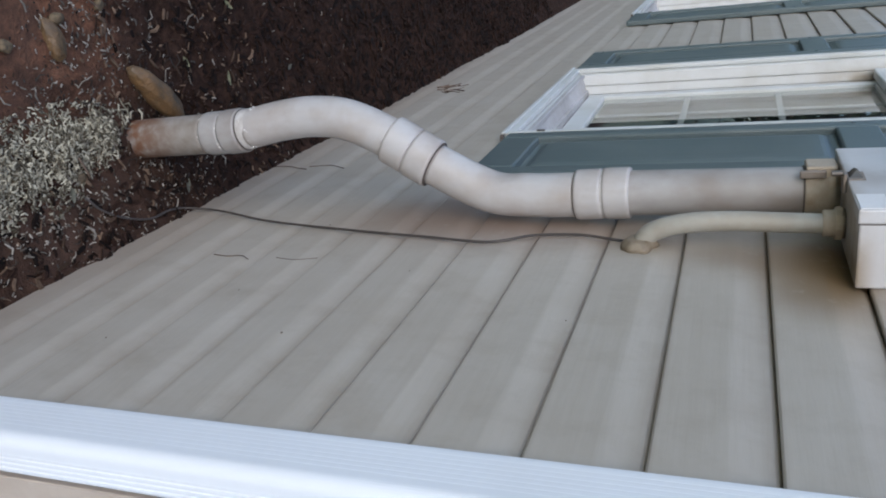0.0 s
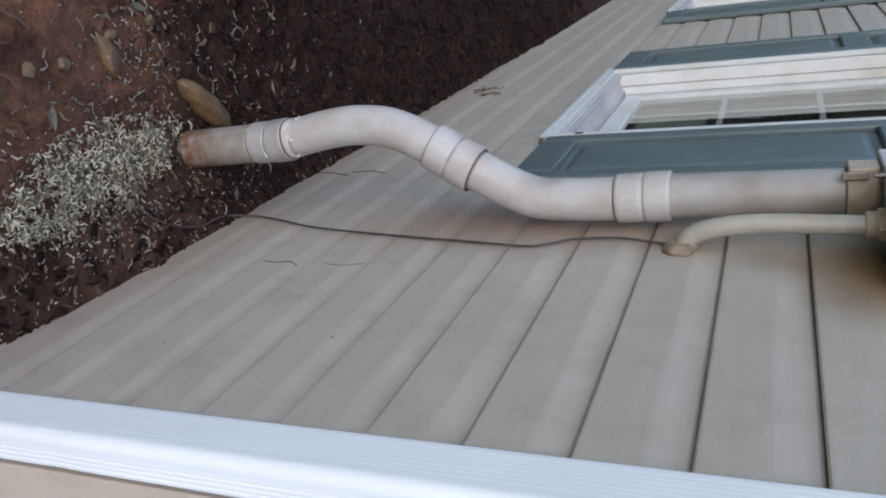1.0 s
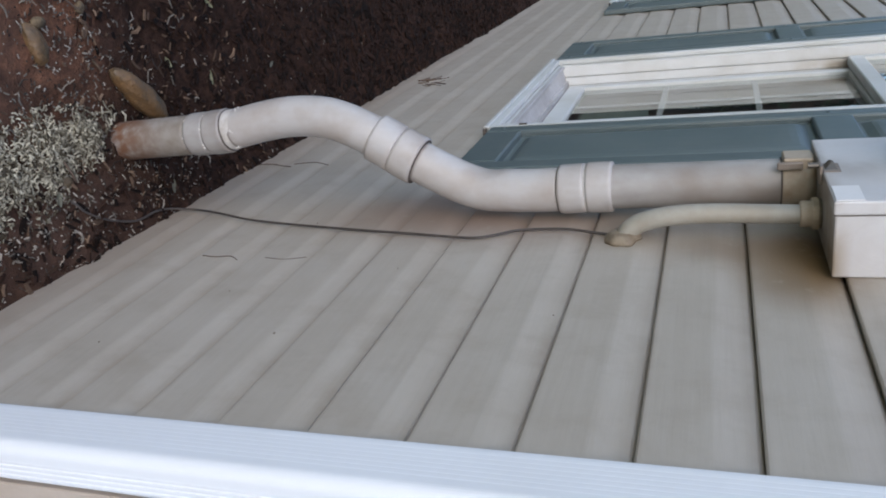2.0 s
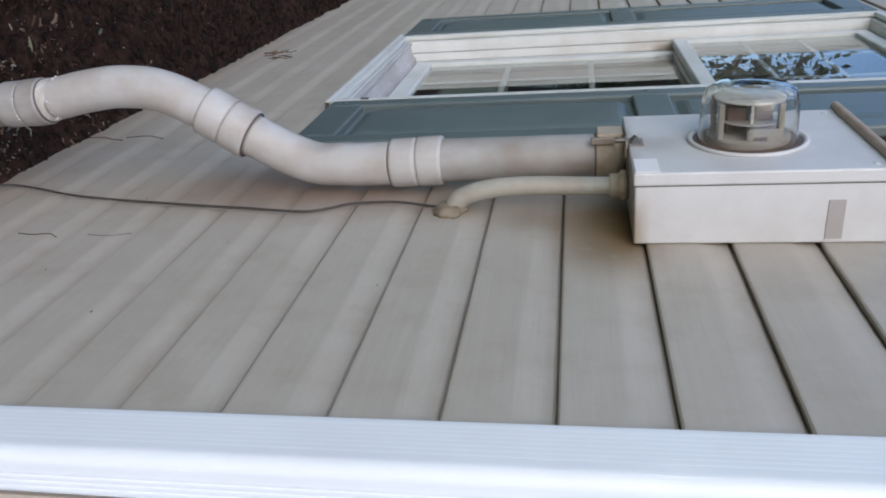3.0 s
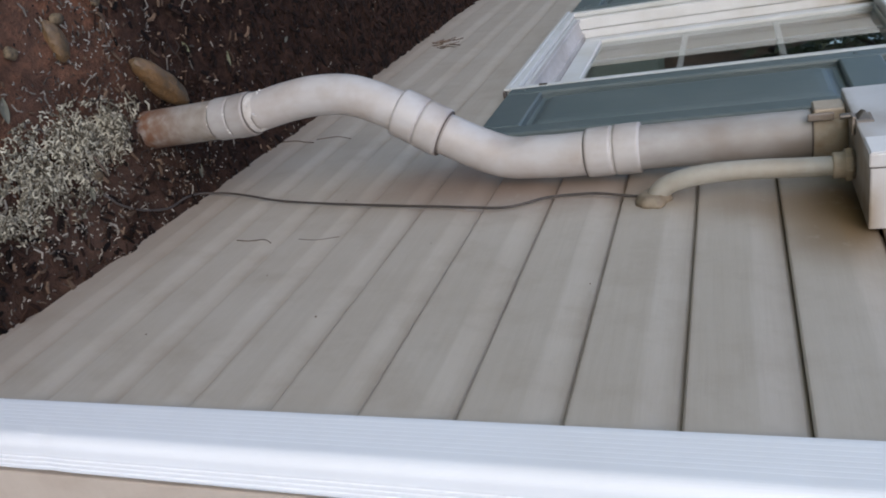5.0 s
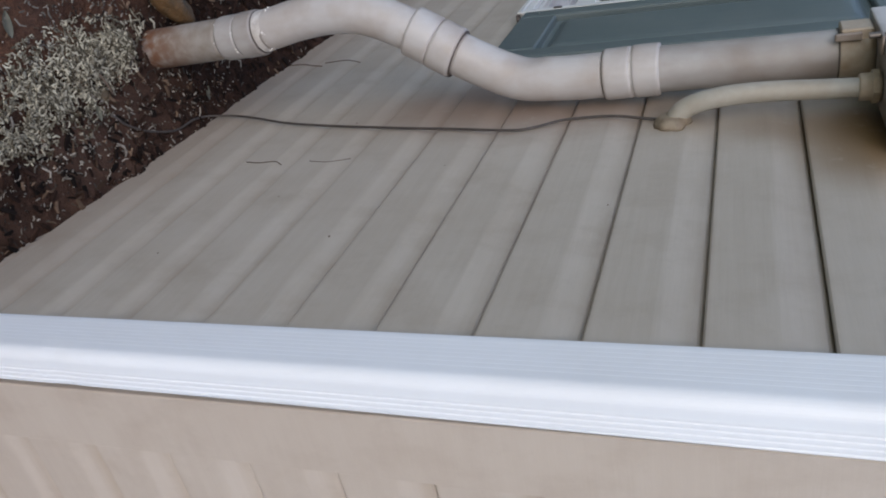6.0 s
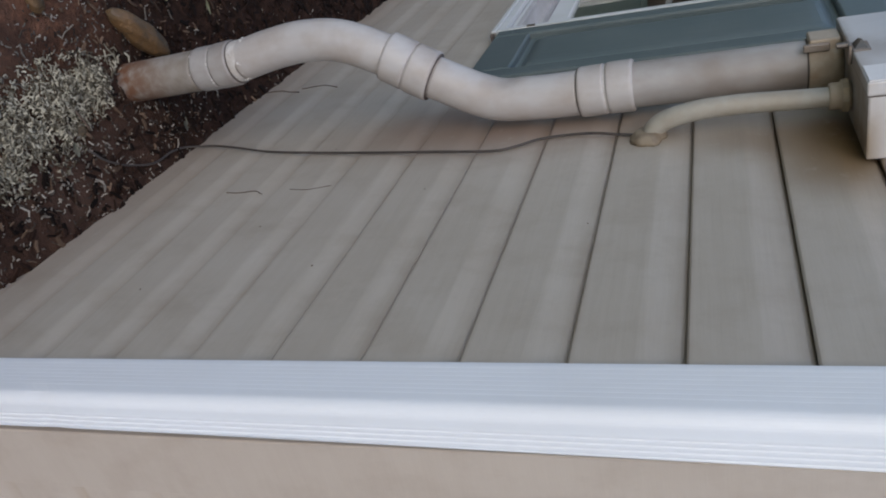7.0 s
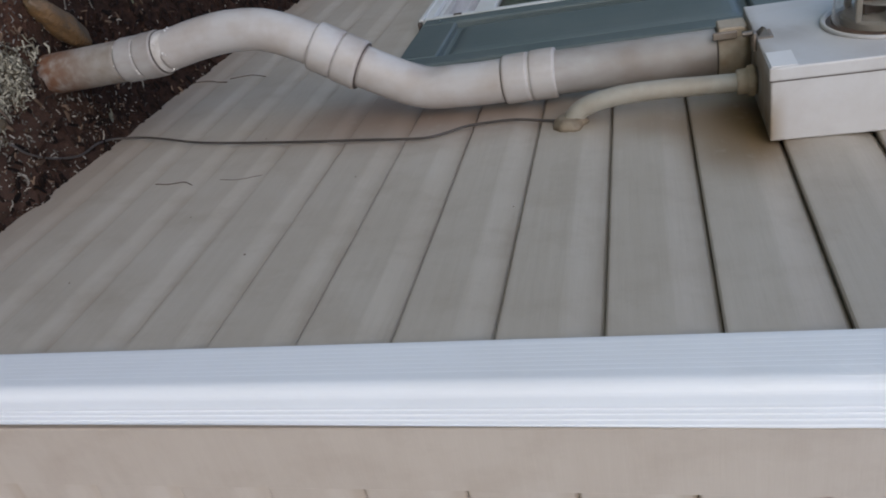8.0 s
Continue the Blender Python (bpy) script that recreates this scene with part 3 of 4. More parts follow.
def build_meter_box():
    b = thing("meter_box")
    tagged(b, "pale grey enamelled steel meter box on the siding", "meter box")
    part("body", box(BX0 + 0.002, BX1 - 0.002, BY + 0.004, -0.0105, BZ0 + 0.002, BZ1 - 0.002, bevel=0.003, seg=2), BOX_PAINT, b)
    bm = box(BX0, BX1, BY - 0.002, BY + 0.0165, BZ0, BZ1, bevel=0.0025, seg=2)
    lid = part("lid", bm, BOX_PAINT, b)
    part("lid_seam", box(BX0 + 0.0015, BX1 - 0.0015, BY + 0.0166, BY + 0.0182, BZ0 + 0.0015, BZ1 - 0.0015), SEAL, b)
    bm = tube(bmesh.new(), [(BX0 - 0.004, BY - 0.006, BZ1 - 0.002), (BX1 + 0.004, BY - 0.006, BZ1 - 0.002)], 0.0075, 12)
    part("top_lip", bm, LIP_PAINT, b, "weathered brown rolled lip")
    part("label_plate", box(-0.459, -0.404, BY - 0.0032, BY - 0.0022, 1.2690, 1.3010), LABEL, lid, "blank white sticker")
    part("sticker", box(BX1 - 0.0018, BX1 - 0.0008, -0.072, -0.017, 1.516, 1.537), GREY_LABEL, b, "faded grey sticker")
    # embossed knockout rings on the side
    bm = bmesh.new()
    for r in (0.014, 0.024, 0.033):
        pts = [(BX1 - 0.0022, -0.055 + r * math.cos(a), 1.320 + r * math.sin(a)) for a in (2 * math.pi * k / 40 for k in range(41))]
        tube(bm, pts, 0.0004, 6, caps=False)
    part("knockout", bm, BOX_PAINT, b)
    # latch on the lower edge
    bm = bmesh.new()
    v = [bm.verts.new(p) for p in ((-0.552, BY - 0.002, 1.268), (-0.524, BY - 0.002, 1.268), (-0.524, BY - 0.002, 1.286), (-0.552, BY - 0.002, 1.286), (-0.542, BY - 0.013, 1.275), (-0.537, BY - 0.013, 1.279))]
    for q in ((0, 3, 2, 1), (0, 1, 4), (1, 5, 4), (1, 2, 5), (2, 3, 4, 5), (3, 0, 4)):
        bm.faces.new([v[i] for i in q])
    part("hasp", bm, DARK_METAL, b, "dark steel hasp")
    part("hasp_plate", box(-0.556, -0.519, BY - 0.0036, BY - 0.0022, 1.2668, 1.2885, bevel=0.0005), STRAP, b, "grey hasp plate")
    for x in (BX0 + 0.02, BX1 - 0.02):
        part("rivet", lathe_y(bmesh.new(), x, BZ1 - 0.025, [(0.0045, BY - 0.0018), (0.0042, BY - 0.003), (0.002, BY - 0.0036)], 12), BOX_PAINT, b)
    part("latch_tab", box(-0.545, -0.520, BY - 0.010, BY + 0.016, 1.2615, 1.2655, bevel=0.001), STRAP, b, "rusty latch tab")
    part("latch_screw", tube(bmesh.new(), [(-0.533, BY - 0.008, 1.248), (-0.533, BY - 0.008, 1.2615)], 0.004, 10), DARK_METAL, b)
    return b


build_meter_box()

# ---- electric meter ----
MX, MZ, FACE = 0.0, 0.0, 0.002


def build_meter():
    m = thing("electric_meter")
    tagged(m, "round glass-covered electric meter in the meter box", "electric meter")
    prof = [(0.080, FACE - 0.0015), (0.0880, FACE - 0.002), (0.0888, FACE - 0.004), (0.0880, FACE - 0.0065), (0.0855, FACE - 0.0075), (0.0825, FACE - 0.0065), (0.080, FACE - 0.003)]
    part("clamp_ring", lathe_y(bmesh.new(), MX, MZ, prof, 64, cap=False), BOX_PAINT, m, "enamelled ring", True)
    part("gasket", lathe_y(bmesh.new(), MX, MZ, [(0.0805, FACE - 0.0022), (0.0803, FACE - 0.0036)], 48), METER_DARK, m)
    y0, y1 = FACE - 0.004, FACE - 0.086
    prof = [(0.0735, y0), (0.0722, y0 - 0.02), (0.0705, y1 + 0.028), (0.0675, y1 + 0.014), (0.064, y1 + 0.005), (0.056, y1), (0.030, y1 - 0.001), (0.001, y1 - 0.001)]
    inner = [(r - 0.0025 if r > 0.01 else r, y + (0.0025 if y < y1 + 0.01 else 0)) for r, y in prof][::-1]
    g = part("glass_cover", lathe_y(bmesh.new(), MX, MZ, prof + inner, 64, cap=False), DOME, m, "clear domed glass", True)
    g.visible_shadow = False
    part("base", lathe_y(bmesh.new(), MX, MZ, [(0.060, y0 + 0.001), (0.061, y0 - 0.009), (0.058, y0 - 0.013)], 48), METER_PLASTIC, m)
    part("name_plate", box(MX + 0.050, MX + 0.058, y0 - 0.030, y0 - 0.008, MZ - 0.012, MZ + 0.036, bevel=0.003), METER_PLASTIC, m)
    part("plate_slot", box(MX + 0.0578, MX + 0.0588, y0 - 0.019, y0 - 0.013, MZ - 0.004, MZ + 0.016), METER_DARK, m)
    for dz in (-0.046, 0.038):
        part("post", box(MX + 0.028, MX + 0.040, y0 - 0.064, y0 - 0.011, MZ + dz - 0.004, MZ + dz + 0.004, bevel=0.001), METER_PLASTIC, m)
        part("post", box(MX - 0.040, MX - 0.028, y0 - 0.064, y0 - 0.011, MZ + dz - 0.004, MZ + dz + 0.004, bevel=0.001), METER_PLASTIC, m)
    part("post", box(MX + 0.030, MX + 0.034, y0 - 0.064, y0 - 0.011, MZ - 0.004, MZ + 0.000), ALUMINIUM, m)
    part("works", box(MX - 0.034, MX + 0.016, y0 - 0.056, y0 - 0.012, MZ - 0.036, MZ - 0.004, bevel=0.003), METER_DARK, m, "dark copper windings")
    part("register", box(MX - 0.024, MX + 0.022, y0 - 0.052, y0 - 0.034, MZ + 0.004, MZ + 0.030, bevel=0.002), METER_DARK, m)
    part("rotor_disc", lathe_y(bmesh.new(), MX, MZ, [(0.044, y0 - 0.031), (0.044, y0 - 0.0325)], 48), ALUMINIUM, m, "thin aluminium disc")
    part("dial_plate", lathe_y(bmesh.new(), MX, MZ, [(0.050, y0 - 0.064), (0.051, y0 - 0.0655), (0.050, y0 - 0.067)], 48), DIAL, m, "pale dial plate")
    for k in range(4):
        part("dial", lathe_y(bmesh.new(), MX + 0.012, MZ - 0.027 + 0.018 * k, [(0.007, y0 - 0.0672), (0.007, y0 - 0.0678)], 20), METER_PLASTIC, m)
    for ob in m.children:
        ob.data.transform(Matrix.Translation((-0.538, BY - 0.002, 1.435)) @ Matrix.Scale(0.943, 4))
    return m


build_meter()

# ---- main conduit ----
PX = -0.66
AXIS = [(1.262, -0.055), (0.963, -0.0545), (0.872, -0.052), (0.80, -0.0520), (0.724, -0.0605), (0.627, -0.1105), (0.545, -0.162), (0.47, -0.197), (0.40, -0.206), (0.33, -0.2005), (0.25, -0.187), (0.153, -0.182), (-0.12, -0.174)]


def lean(x, y, z):
    """The conduit's upper end stands out a little towards the corner."""
    w = min(1.0, max(0.0, (z - 0.3) / 0.65))
    k = 0.0172 * w * w * (3 - 2 * w)
    return (x + (0.617 - x) * k, y + (-0.487 - y) * k, z + (1.135 - z) * k)


def axis_points(z0, z1, step=0.012):
    """The conduit's centre line between two heights."""
    zs = [a for a, _ in AXIS]
    ys = [b for _, b in AXIS]
    slope = [(ys[min(i + 1, len(ys) - 1)] - ys[max(i - 1, 0)]) / (zs[min(i + 1, len(zs) - 1)] - zs[max(i - 1, 0)]) for i in range(len(zs))]
    slope[0] = slope[1] = 0.0
    out = []
    k = max(2, round(abs(z1 - z0) / step))
    for s in range(k + 1):
        z = z0 + (z1 - z0) * s / k
        i = max(j for j in range(len(zs) - 1) if zs[j] >= z - 1e-9)
        h = zs[i + 1] - zs[i]
        t = (z - zs[i]) / h
        y = (2 * t ** 3 - 3 * t * t + 1) * ys[i] + (t ** 3 - 2 * t * t + t) * h * slope[i] + (3 * t * t - 2 * t ** 3) * ys[i + 1] + (t ** 3 - t * t) * h * slope[i + 1]
        out.append(lean(PX, y, z))
    return out


def dirty_pipe():
    m, n, l, p = node_mat("soil_stained_pvc")
    f = noise_node(n, l, coords(n, l), 40, 5)
    c = mix(n, l, ramp(n, l, f, 0.35, 0.7), (0.28, 0.255, 0.228), (0.20, 0.17, 0.14))
    low = times(n, l, near(n, l, (PX, -0.18, 0.0), (0.3, 0.3, 1), 0.0, 0.14), ramp(n, l, f, 0.28, 0.55))
    c = mix(n, l, low, c, (0.135, 0.058, 0.026))
    l.new(c, p.inputs["Base Color"])
    p.inputs["Roughness"].default_value = 0.6
    bump(n, l, p, f, 0.2, 0.001)
    return m


def build_conduit():
    c = thing("service_conduit")
    tagged(c, "large pale PVC service conduit bending from meter box to ground", "conduit")
    R = 0.0365

    def seg(name, z0, z1, r, mat, label="", step=0.012):
        return part(name, tube(bmesh.new(), axis_points(z0, z1, step), r, 40), mat, c, label, True)

    def sleeve(z0, z1, r, mat=CONDUIT):
        pts = axis_points(z0, z1, 0.004)
        k = len(pts)
        rad = [r - (0.0010 if i in (0, k - 1) else 0) for i in range(k)]
        return part("coupling", tube(bmesh.new(), pts, rad, 40), mat, c, "", True)

    seg("pipe", 0.955, 1.240, R, CONDUIT_GREY, "greyed straight pipe", 0.01)
    sleeve(0.8772, 0.9205, 0.0414)
    sleeve(0.9235, 0.9655, 0.0420)
    seg("coupling_ridge", 0.9202, 0.9238, 0.0400, GLUE)
    seg("joint_line", 0.8757, 0.8771, 0.0398, SEAL)
    elbow = seg("elbow", 0.6277, 0.8756, R + 0.0005, CONDUIT, "white bent conduit with a small crease", 0.005)
    for v in elbow.data.vertices:
        d = (v.co - Vector(lean(PX + 0.004, -0.103, 0.752))).length
        if d < 0.034:
            v.co += Vector((0, 0.006 * (1 - d / 0.034) ** 1.2, 0))
    seg("joint_line", 0.6262, 0.6276, 0.0420, SEAL)
    sleeve(0.5885, 0.6260, 0.0445)
    sleeve(0.5500, 0.5882, 0.0440)
    seg("elbow", 0.266, 0.5515, R + 0.0005, CONDUIT, "white bent conduit", 0.006)
    bead = seg("cement_bead", 0.2545, 0.2780, 0.0382, GLUE, "smeared white cement", 0.002)
    for v in bead.data.vertices:
        c0 = Vector(axis_points(max(0.2546, min(0.277, v.co.z)), max(0.2546, min(0.277, v.co.z)) - 0.002, 0.002)[0])
        out = Vector((v.co.x - c0.x, v.co.y - c0.y, 0)).normalized()
        v.co -= out * max(0.0, 0.0018 * (noise.noise(v.co * 70) + 0.2) + 0.10 * (v.co.z - 0.264))
    seg("joint_line", 0.2520, 0.2540, 0.0396, SEAL)
    sleeve(0.212, 0.2518, 0.0422, CONDUIT_GREY)
    sleeve(0.170, 0.2114, 0.0412, CONDUIT_GREY)
    part("pipe", tube(bmesh.new(), axis_points(-0.10, 0.172), 0.0385, 40), dirty_pipe(), c, "soil-stained pipe entering the ground", True)
    part("hub", tube(bmesh.new(), [lean(PX, -0.055, z) for z in (1.2235, 1.2255, 1.2515, 1.253, 1.270)], [0.0385, 0.0400, 0.0400, 0.0415, 0.0415], 40), HUB, c, "yellowed threaded hub", True)
    part("joint_line", tube(bmesh.new(), [lean(PX, -0.055, 1.2212), lean(PX, -0.055, 1.2235)], 0.0384, 40), SEAL, c)
    part("clamp", box(PX + 0.004, PX + 0.050, -0.1075, -0.086, 1.2225, 1.2640, bevel=0.002), HUB, c, "square clamp lug")
    part("clamp_bolt", box(PX + 0.0505, PX + 0.058, -0.1035, -0.0925, 1.2135, 1.2490, bevel=0.0015), STRAP, c, "flat metal strap end")
    # dried cement drips at the lower joint
    rng = random.Random(5)
    for k in range(30):
        a = rng.uniform(-2.2, 1.2)
        z = rng.uniform(0.254, 0.282) if k < 16 else rng.choice((0.170, 0.2112)) + rng.uniform(-0.0015, 0.001)
        p = axis_points(z, z - 0.005, 0.005)[0]
        rad = 0.0375 if z > 0.24 else 0.0390
        q = (p[0] + rad * math.cos(a), p[1] + rad * math.sin(a), z)
        bm = bmesh.new()
        bmesh.ops.create_icosphere(bm, subdivisions=2, radius=rng.uniform(0.0008, 0.0026), matrix=Matrix.Translation(q) @ Matrix.Diagonal((1.3, 1.3, 1.2, 1)))
        part("cement_drip", bm, GLUE, c, "", True)
    return c


build_conduit()


# ---- small conduit into the wall, and the cable below it ----
def build_small_conduit():
    c = thing("small_conduit")
    tagged(c, "thin yellowed PVC conduit bending from meter box into siding", "conduit")
    x = -0.535
    pts = smooth_curve([(x, -0.048, 1.264), (x, -0.0495, 1.20), (x, -0.0515, 1.135), (x, -0.0505, 1.085), (x - 0.001, -0.046, 1.050), (x - 0.003, -0.037, 1.020), (x - 0.004, -0.025, 1.002), (x - 0.004, -0.008, 0.994), (x - 0.004, 0.004, 0.993)], 6)
    part("tube", tube(bmesh.new(), pts, [0.0140 + 0.0010 * min(1.0, i / 18) for i in range(len(pts))], 24), SMALL_PVC, c, "", True)
    part("hub", tube(bmesh.new(), [(x, -0.049, z) for z in (1.240, 1.242, 1.254, 1.2545, 1.2675)], [0.0180, 0.0190, 0.0190, 0.0205, 0.0205], 24), HUB, c, "yellowed hub", True)
    part("locknut", tube(bmesh.new(), [(x, -0.049, 1.2555), (x, -0.049, 1.2635)], 0.0245, 8), HUB, c)
    part("flange", box(x - 0.034, x + 0.002, -0.015, -0.008, 0.969, 0.999, bevel=0.004), GRIME, c, "dirty square wall flange")
    bm = lathe_y(bmesh.new(), x - 0.002, 0.992, [(0.027, -0.0100), (0.0265, -0.0150), (0.0220, -0.0200), (0.0165, -0.0240)], 22)
    for v in bm.verts:
        d = Vector((v.co.x - x + 0.002, 0, v.co.z - 0.992))
        v.co += d * 0.30 * noise.noise(v.co * 55)
        if v.co.x > x + 0.010:
            v.co.x += 0.004
    part("sealant", bm, GRIME, c, "lumpy brown sealant", True)
    return c


build_small_conduit()


def build_cable():
    pts = [(-0.548, -0.013, 0.975), (-0.553, -0.015, 0.945), (-0.567, -0.016, 0.894), (-0.564, -0.0155, 0.823), (-0.545, -0.015, 0.785), (-0.533, -0.015, 0.752), (-0.540, -0.015, 0.70), (-0.552, -0.015, 0.641), (-0.568, -0.015, 0.55), (-0.585, -0.015, 0.463), (-0.607, -0.015, 0.36), (-0.630, -0.016, 0.266), (-0.664, -0.017, 0.18), (-0.688, -0.0165, 0.115), (-0.690, -0.0185, 0.075), (-0.678, -0.024, 0.045), (-0.640, -0.032, 0.030), (-0.585, -0.034, 0.022), (-0.540, -0.050, 0.018), (-0.505, -0.070, 0.012), (-0.482, -0.090, 0.008), (-0.470, -0.112, 0.004), (-0.474, -0.135, -0.03)]
    pts = [p if p[1] > -0.0235 else (p[0], p[1], ground_height(p[0], p[1]) + (0.006 if p[2] > -0.01 else -0.03)) for p in pts]
    tagged(part("cable", tube(bmesh.new(), smooth_curve(pts, 6), 0.0022, 10), CABLE, None, "", True), "thin black cable running down the siding into mulch", "cable")


build_cable()


# ---- dry stems clinging to the siding ----
def build_stem(points, r=0.0011):
    rng = random.Random(len(points) * 7 + int(abs(points[0][0]) * 100))
    pts = [(x + rng.uniform(-0.002, 0.002), -0.0112 - rng.uniform(0, 0.001), z) for x, z in points]
    bm = tube(bmesh.new(), smooth_curve(pts, 4), r, 6)
    return tagged(part("dry_stem", bm, TWIG), "thin dried vine stem clinging to tan siding", "dry stem", "dry stems on the siding")


build_stem([(-0.466, 0.270), (-0.458, 0.30), (-0.460, 0.33), (-0.448, 0.352)], 0.0007)
build_stem([(-0.455, 0.402), (-0.449, 0.44), (-0.457, 0.48)], 0.0004)
build_stem([(-1.028, 0.056), (-1.024, 0.10), (-1.010, 0.13), (-0.996, 0.162)], 0.0011)
build_stem([(-1.018, 0.160), (-1.024, 0.21), (-1.016, 0.235), (-0.999, 0.262)], 0.0009)
clump = random.Random(31)
for k in range(14):
    x, z, a, e = -1.965 + clump.uniform(-0.05, 0.05), 0.128 + 0.0072 * k, clump.uniform(-0.9, 0.9), clump.uniform(0.025, 0.05)
    build_stem([(x, z), (x + e * 0.5 * math.sin(a) + 0.006, z + e * 0.5), (x + e * math.sin(a * 1.6), z + e)], clump.uniform(0.0008, 0.0022))


def build_speck(x, z, r):
    bm = bmesh.new()
    bmesh.ops.create_icosphere(bm, subdivisions=1, radius=r, matrix=Matrix.Translation((x, -0.0104, z)) @ Matrix.Diagonal((1.3, 0.5, 0.8, 1)))
    return tagged(part("dirt_speck", bm, TWIG), "tiny dark dirt speck stuck on tan siding", "dirt speck", "specks on the siding")


for x, z, r in ((-0.205, 0.560, 0.0018), (-0.33, 0.41, 0.0012), (-0.62, 0.42, 0.0014), (-0.28, 0.93, 0.0012), (-0.42, 0.66, 0.0011), (-0.16, 0.30, 0.0014)):
    build_speck(x, z, r)


# ---- stones, leaves and litter on the soil ----
def build_stone(name, at, size, turn, mat, label, seed, sub=3, cut=0.8):
    rng = random.Random(seed)
    bm = bmesh.new()
    bmesh.ops.create_icosphere(bm, subdivisions=sub, radius=1.0)
    off = Vector((rng.uniform(0, 9), rng.uniform(0, 9), 0))
    cuts = [(Vector((rng.gauss(0, 1), rng.gauss(0, 1), rng.gauss(0, 0.8))).normalized(), rng.uniform(0.62, 0.85)) for _ in range(7)]
    for v in bm.verts:
        d = 1 + 0.18 * noise.noise(v.co * 1.1 + off) + 0.11 * noise.noise(v.co * 2.7 + off) + 0.03 * noise.noise(v.co * 6.0 + off)
        v.co = v.co * d
        for nrm, lim in cuts:
            over = v.co.dot(nrm) - lim
            if over > 0:
                v.co -= nrm * over * cut
    m = pose(*at, rz=turn) @ Matrix.Diagonal((*size, 1))
    bmesh.ops.transform(bm, matrix=m, verts=bm.verts)
    return tagged(part(name, bm, mat, None, "", True), label, "stone")


build_stone("stone", (-0.723, -0.256, 0.012), (0.094, 0.027, 0.028), 133, STONE, "elongated golden-brown stone beside the conduit", 3, 4, 0.35)
build_stone("stone", (-0.515, -0.395, -0.004), (0.044, 0.018, 0.018), 100, STONE, "long golden stone half sunk in red clay", 8, 4, 0.35)
build_stone("pebble", (-0.530, -0.428, 0.0), (0.017, 0.013, 0.010), 10, PEBBLE, "pale yellowish pebble on the soil", 11)
build_stone("pebble", (-0.412, -0.398, -0.003), (0.014, 0.012, 0.010), 30, PEBBLE, "small tan pebble on red clay", 12)
build_stone("pebble", (-0.64, -0.44, 0.0), (0.014, 0.010, 0.008), 70, PEBBLE, "small brownish pebble on mulch", 13)
build_stone("pebble", (-0.475, -0.150, 0.004), (0.016, 0.011, 0.010), 20, PEBBLE, "small grey-tan pebble beside pale shreds", 14)
build_stone("pebble", (-0.455, -0.128, 0.006), (0.011, 0.009, 0.008), 50, PEBBLE, "small grey-tan pebble beside pale shreds", 15)
build_stone("pebble", (-0.34, -0.40, -0.006), (0.015, 0.012, 0.009), 80, PEBBLE, "small greyish pebble on red clay", 16)


def build_leaf(at, length, width, turn, mat, label, curl=0.2):
    bm = bmesh.new()
    n = 8
    top, bot = [], []
    for i in range(n + 1):
        t = i / n
        w = width * math.sin(math.pi * min(1, t * 0.96 + 0.02)) ** 0.8
        z = curl * length * (t - 0.5) ** 2
        row = []
        for s in (-1, -0.5, 0, 0.5, 1):
            row.append(bm.verts.new((length * (t - 0.5), w * s * 0.5, z + 0.12 * width * abs(s))))
        top.append(row)
        bot.append([bm.verts.new(v.co - Vector((0, 0, 0.0007))) for v in row])
    for grid, flip in ((top, 1), (bot, -1)):
        for a, b in zip(grid, grid[1:]):
            for k in range(4):
                bm.faces.new((a[k], a[k + 1], b[k + 1], b[k])[::flip])
    bmesh.ops.transform(bm, matrix=pose(at[0], at[1], ground_height(at[0], at[1]) + 0.006, 6, -8, turn), verts=bm.verts)
    return tagged(part("fallen_leaf", bm, mat, None, "", True), label, "leaf", "fallen leaves on the soil")


LEAVES = [((-0.352, -0.318), 0.044, 0.016, 70, LEAF_DRY), ((-0.62, -0.47), 0.035, 0.014, 150, LEAF_DRY),
          ((-0.85, -0.30), 0.026, 0.011, 110, LEAF_GREEN), ((-0.98, -0.24), 0.034, 0.009, 75, LEAF_GREEN), ((-1.25, -0.22), 0.03, 0.010, 20, LEAF_DRY), 
          ((-0.56, -0.22), 0.045, 0.014, 25, LEAF_DRY), ((-0.44, -0.13), 0.028, 0.012, 70, LEAF_DRY), ((-0.72, -0.06), 0.030, 0.011, 60, LEAF_DRY), ((-1.05, -0.40), 0.03, 0.011, 130, LEAF_GREEN)]
for (x, y), a, b, turn, mat in LEAVES:
    build_leaf((x, y), a, b, turn, mat, "dull grey-green fallen leaf on dark mulch" if mat is LEAF_DRY else "yellow-green fallen leaf on dark mulch")


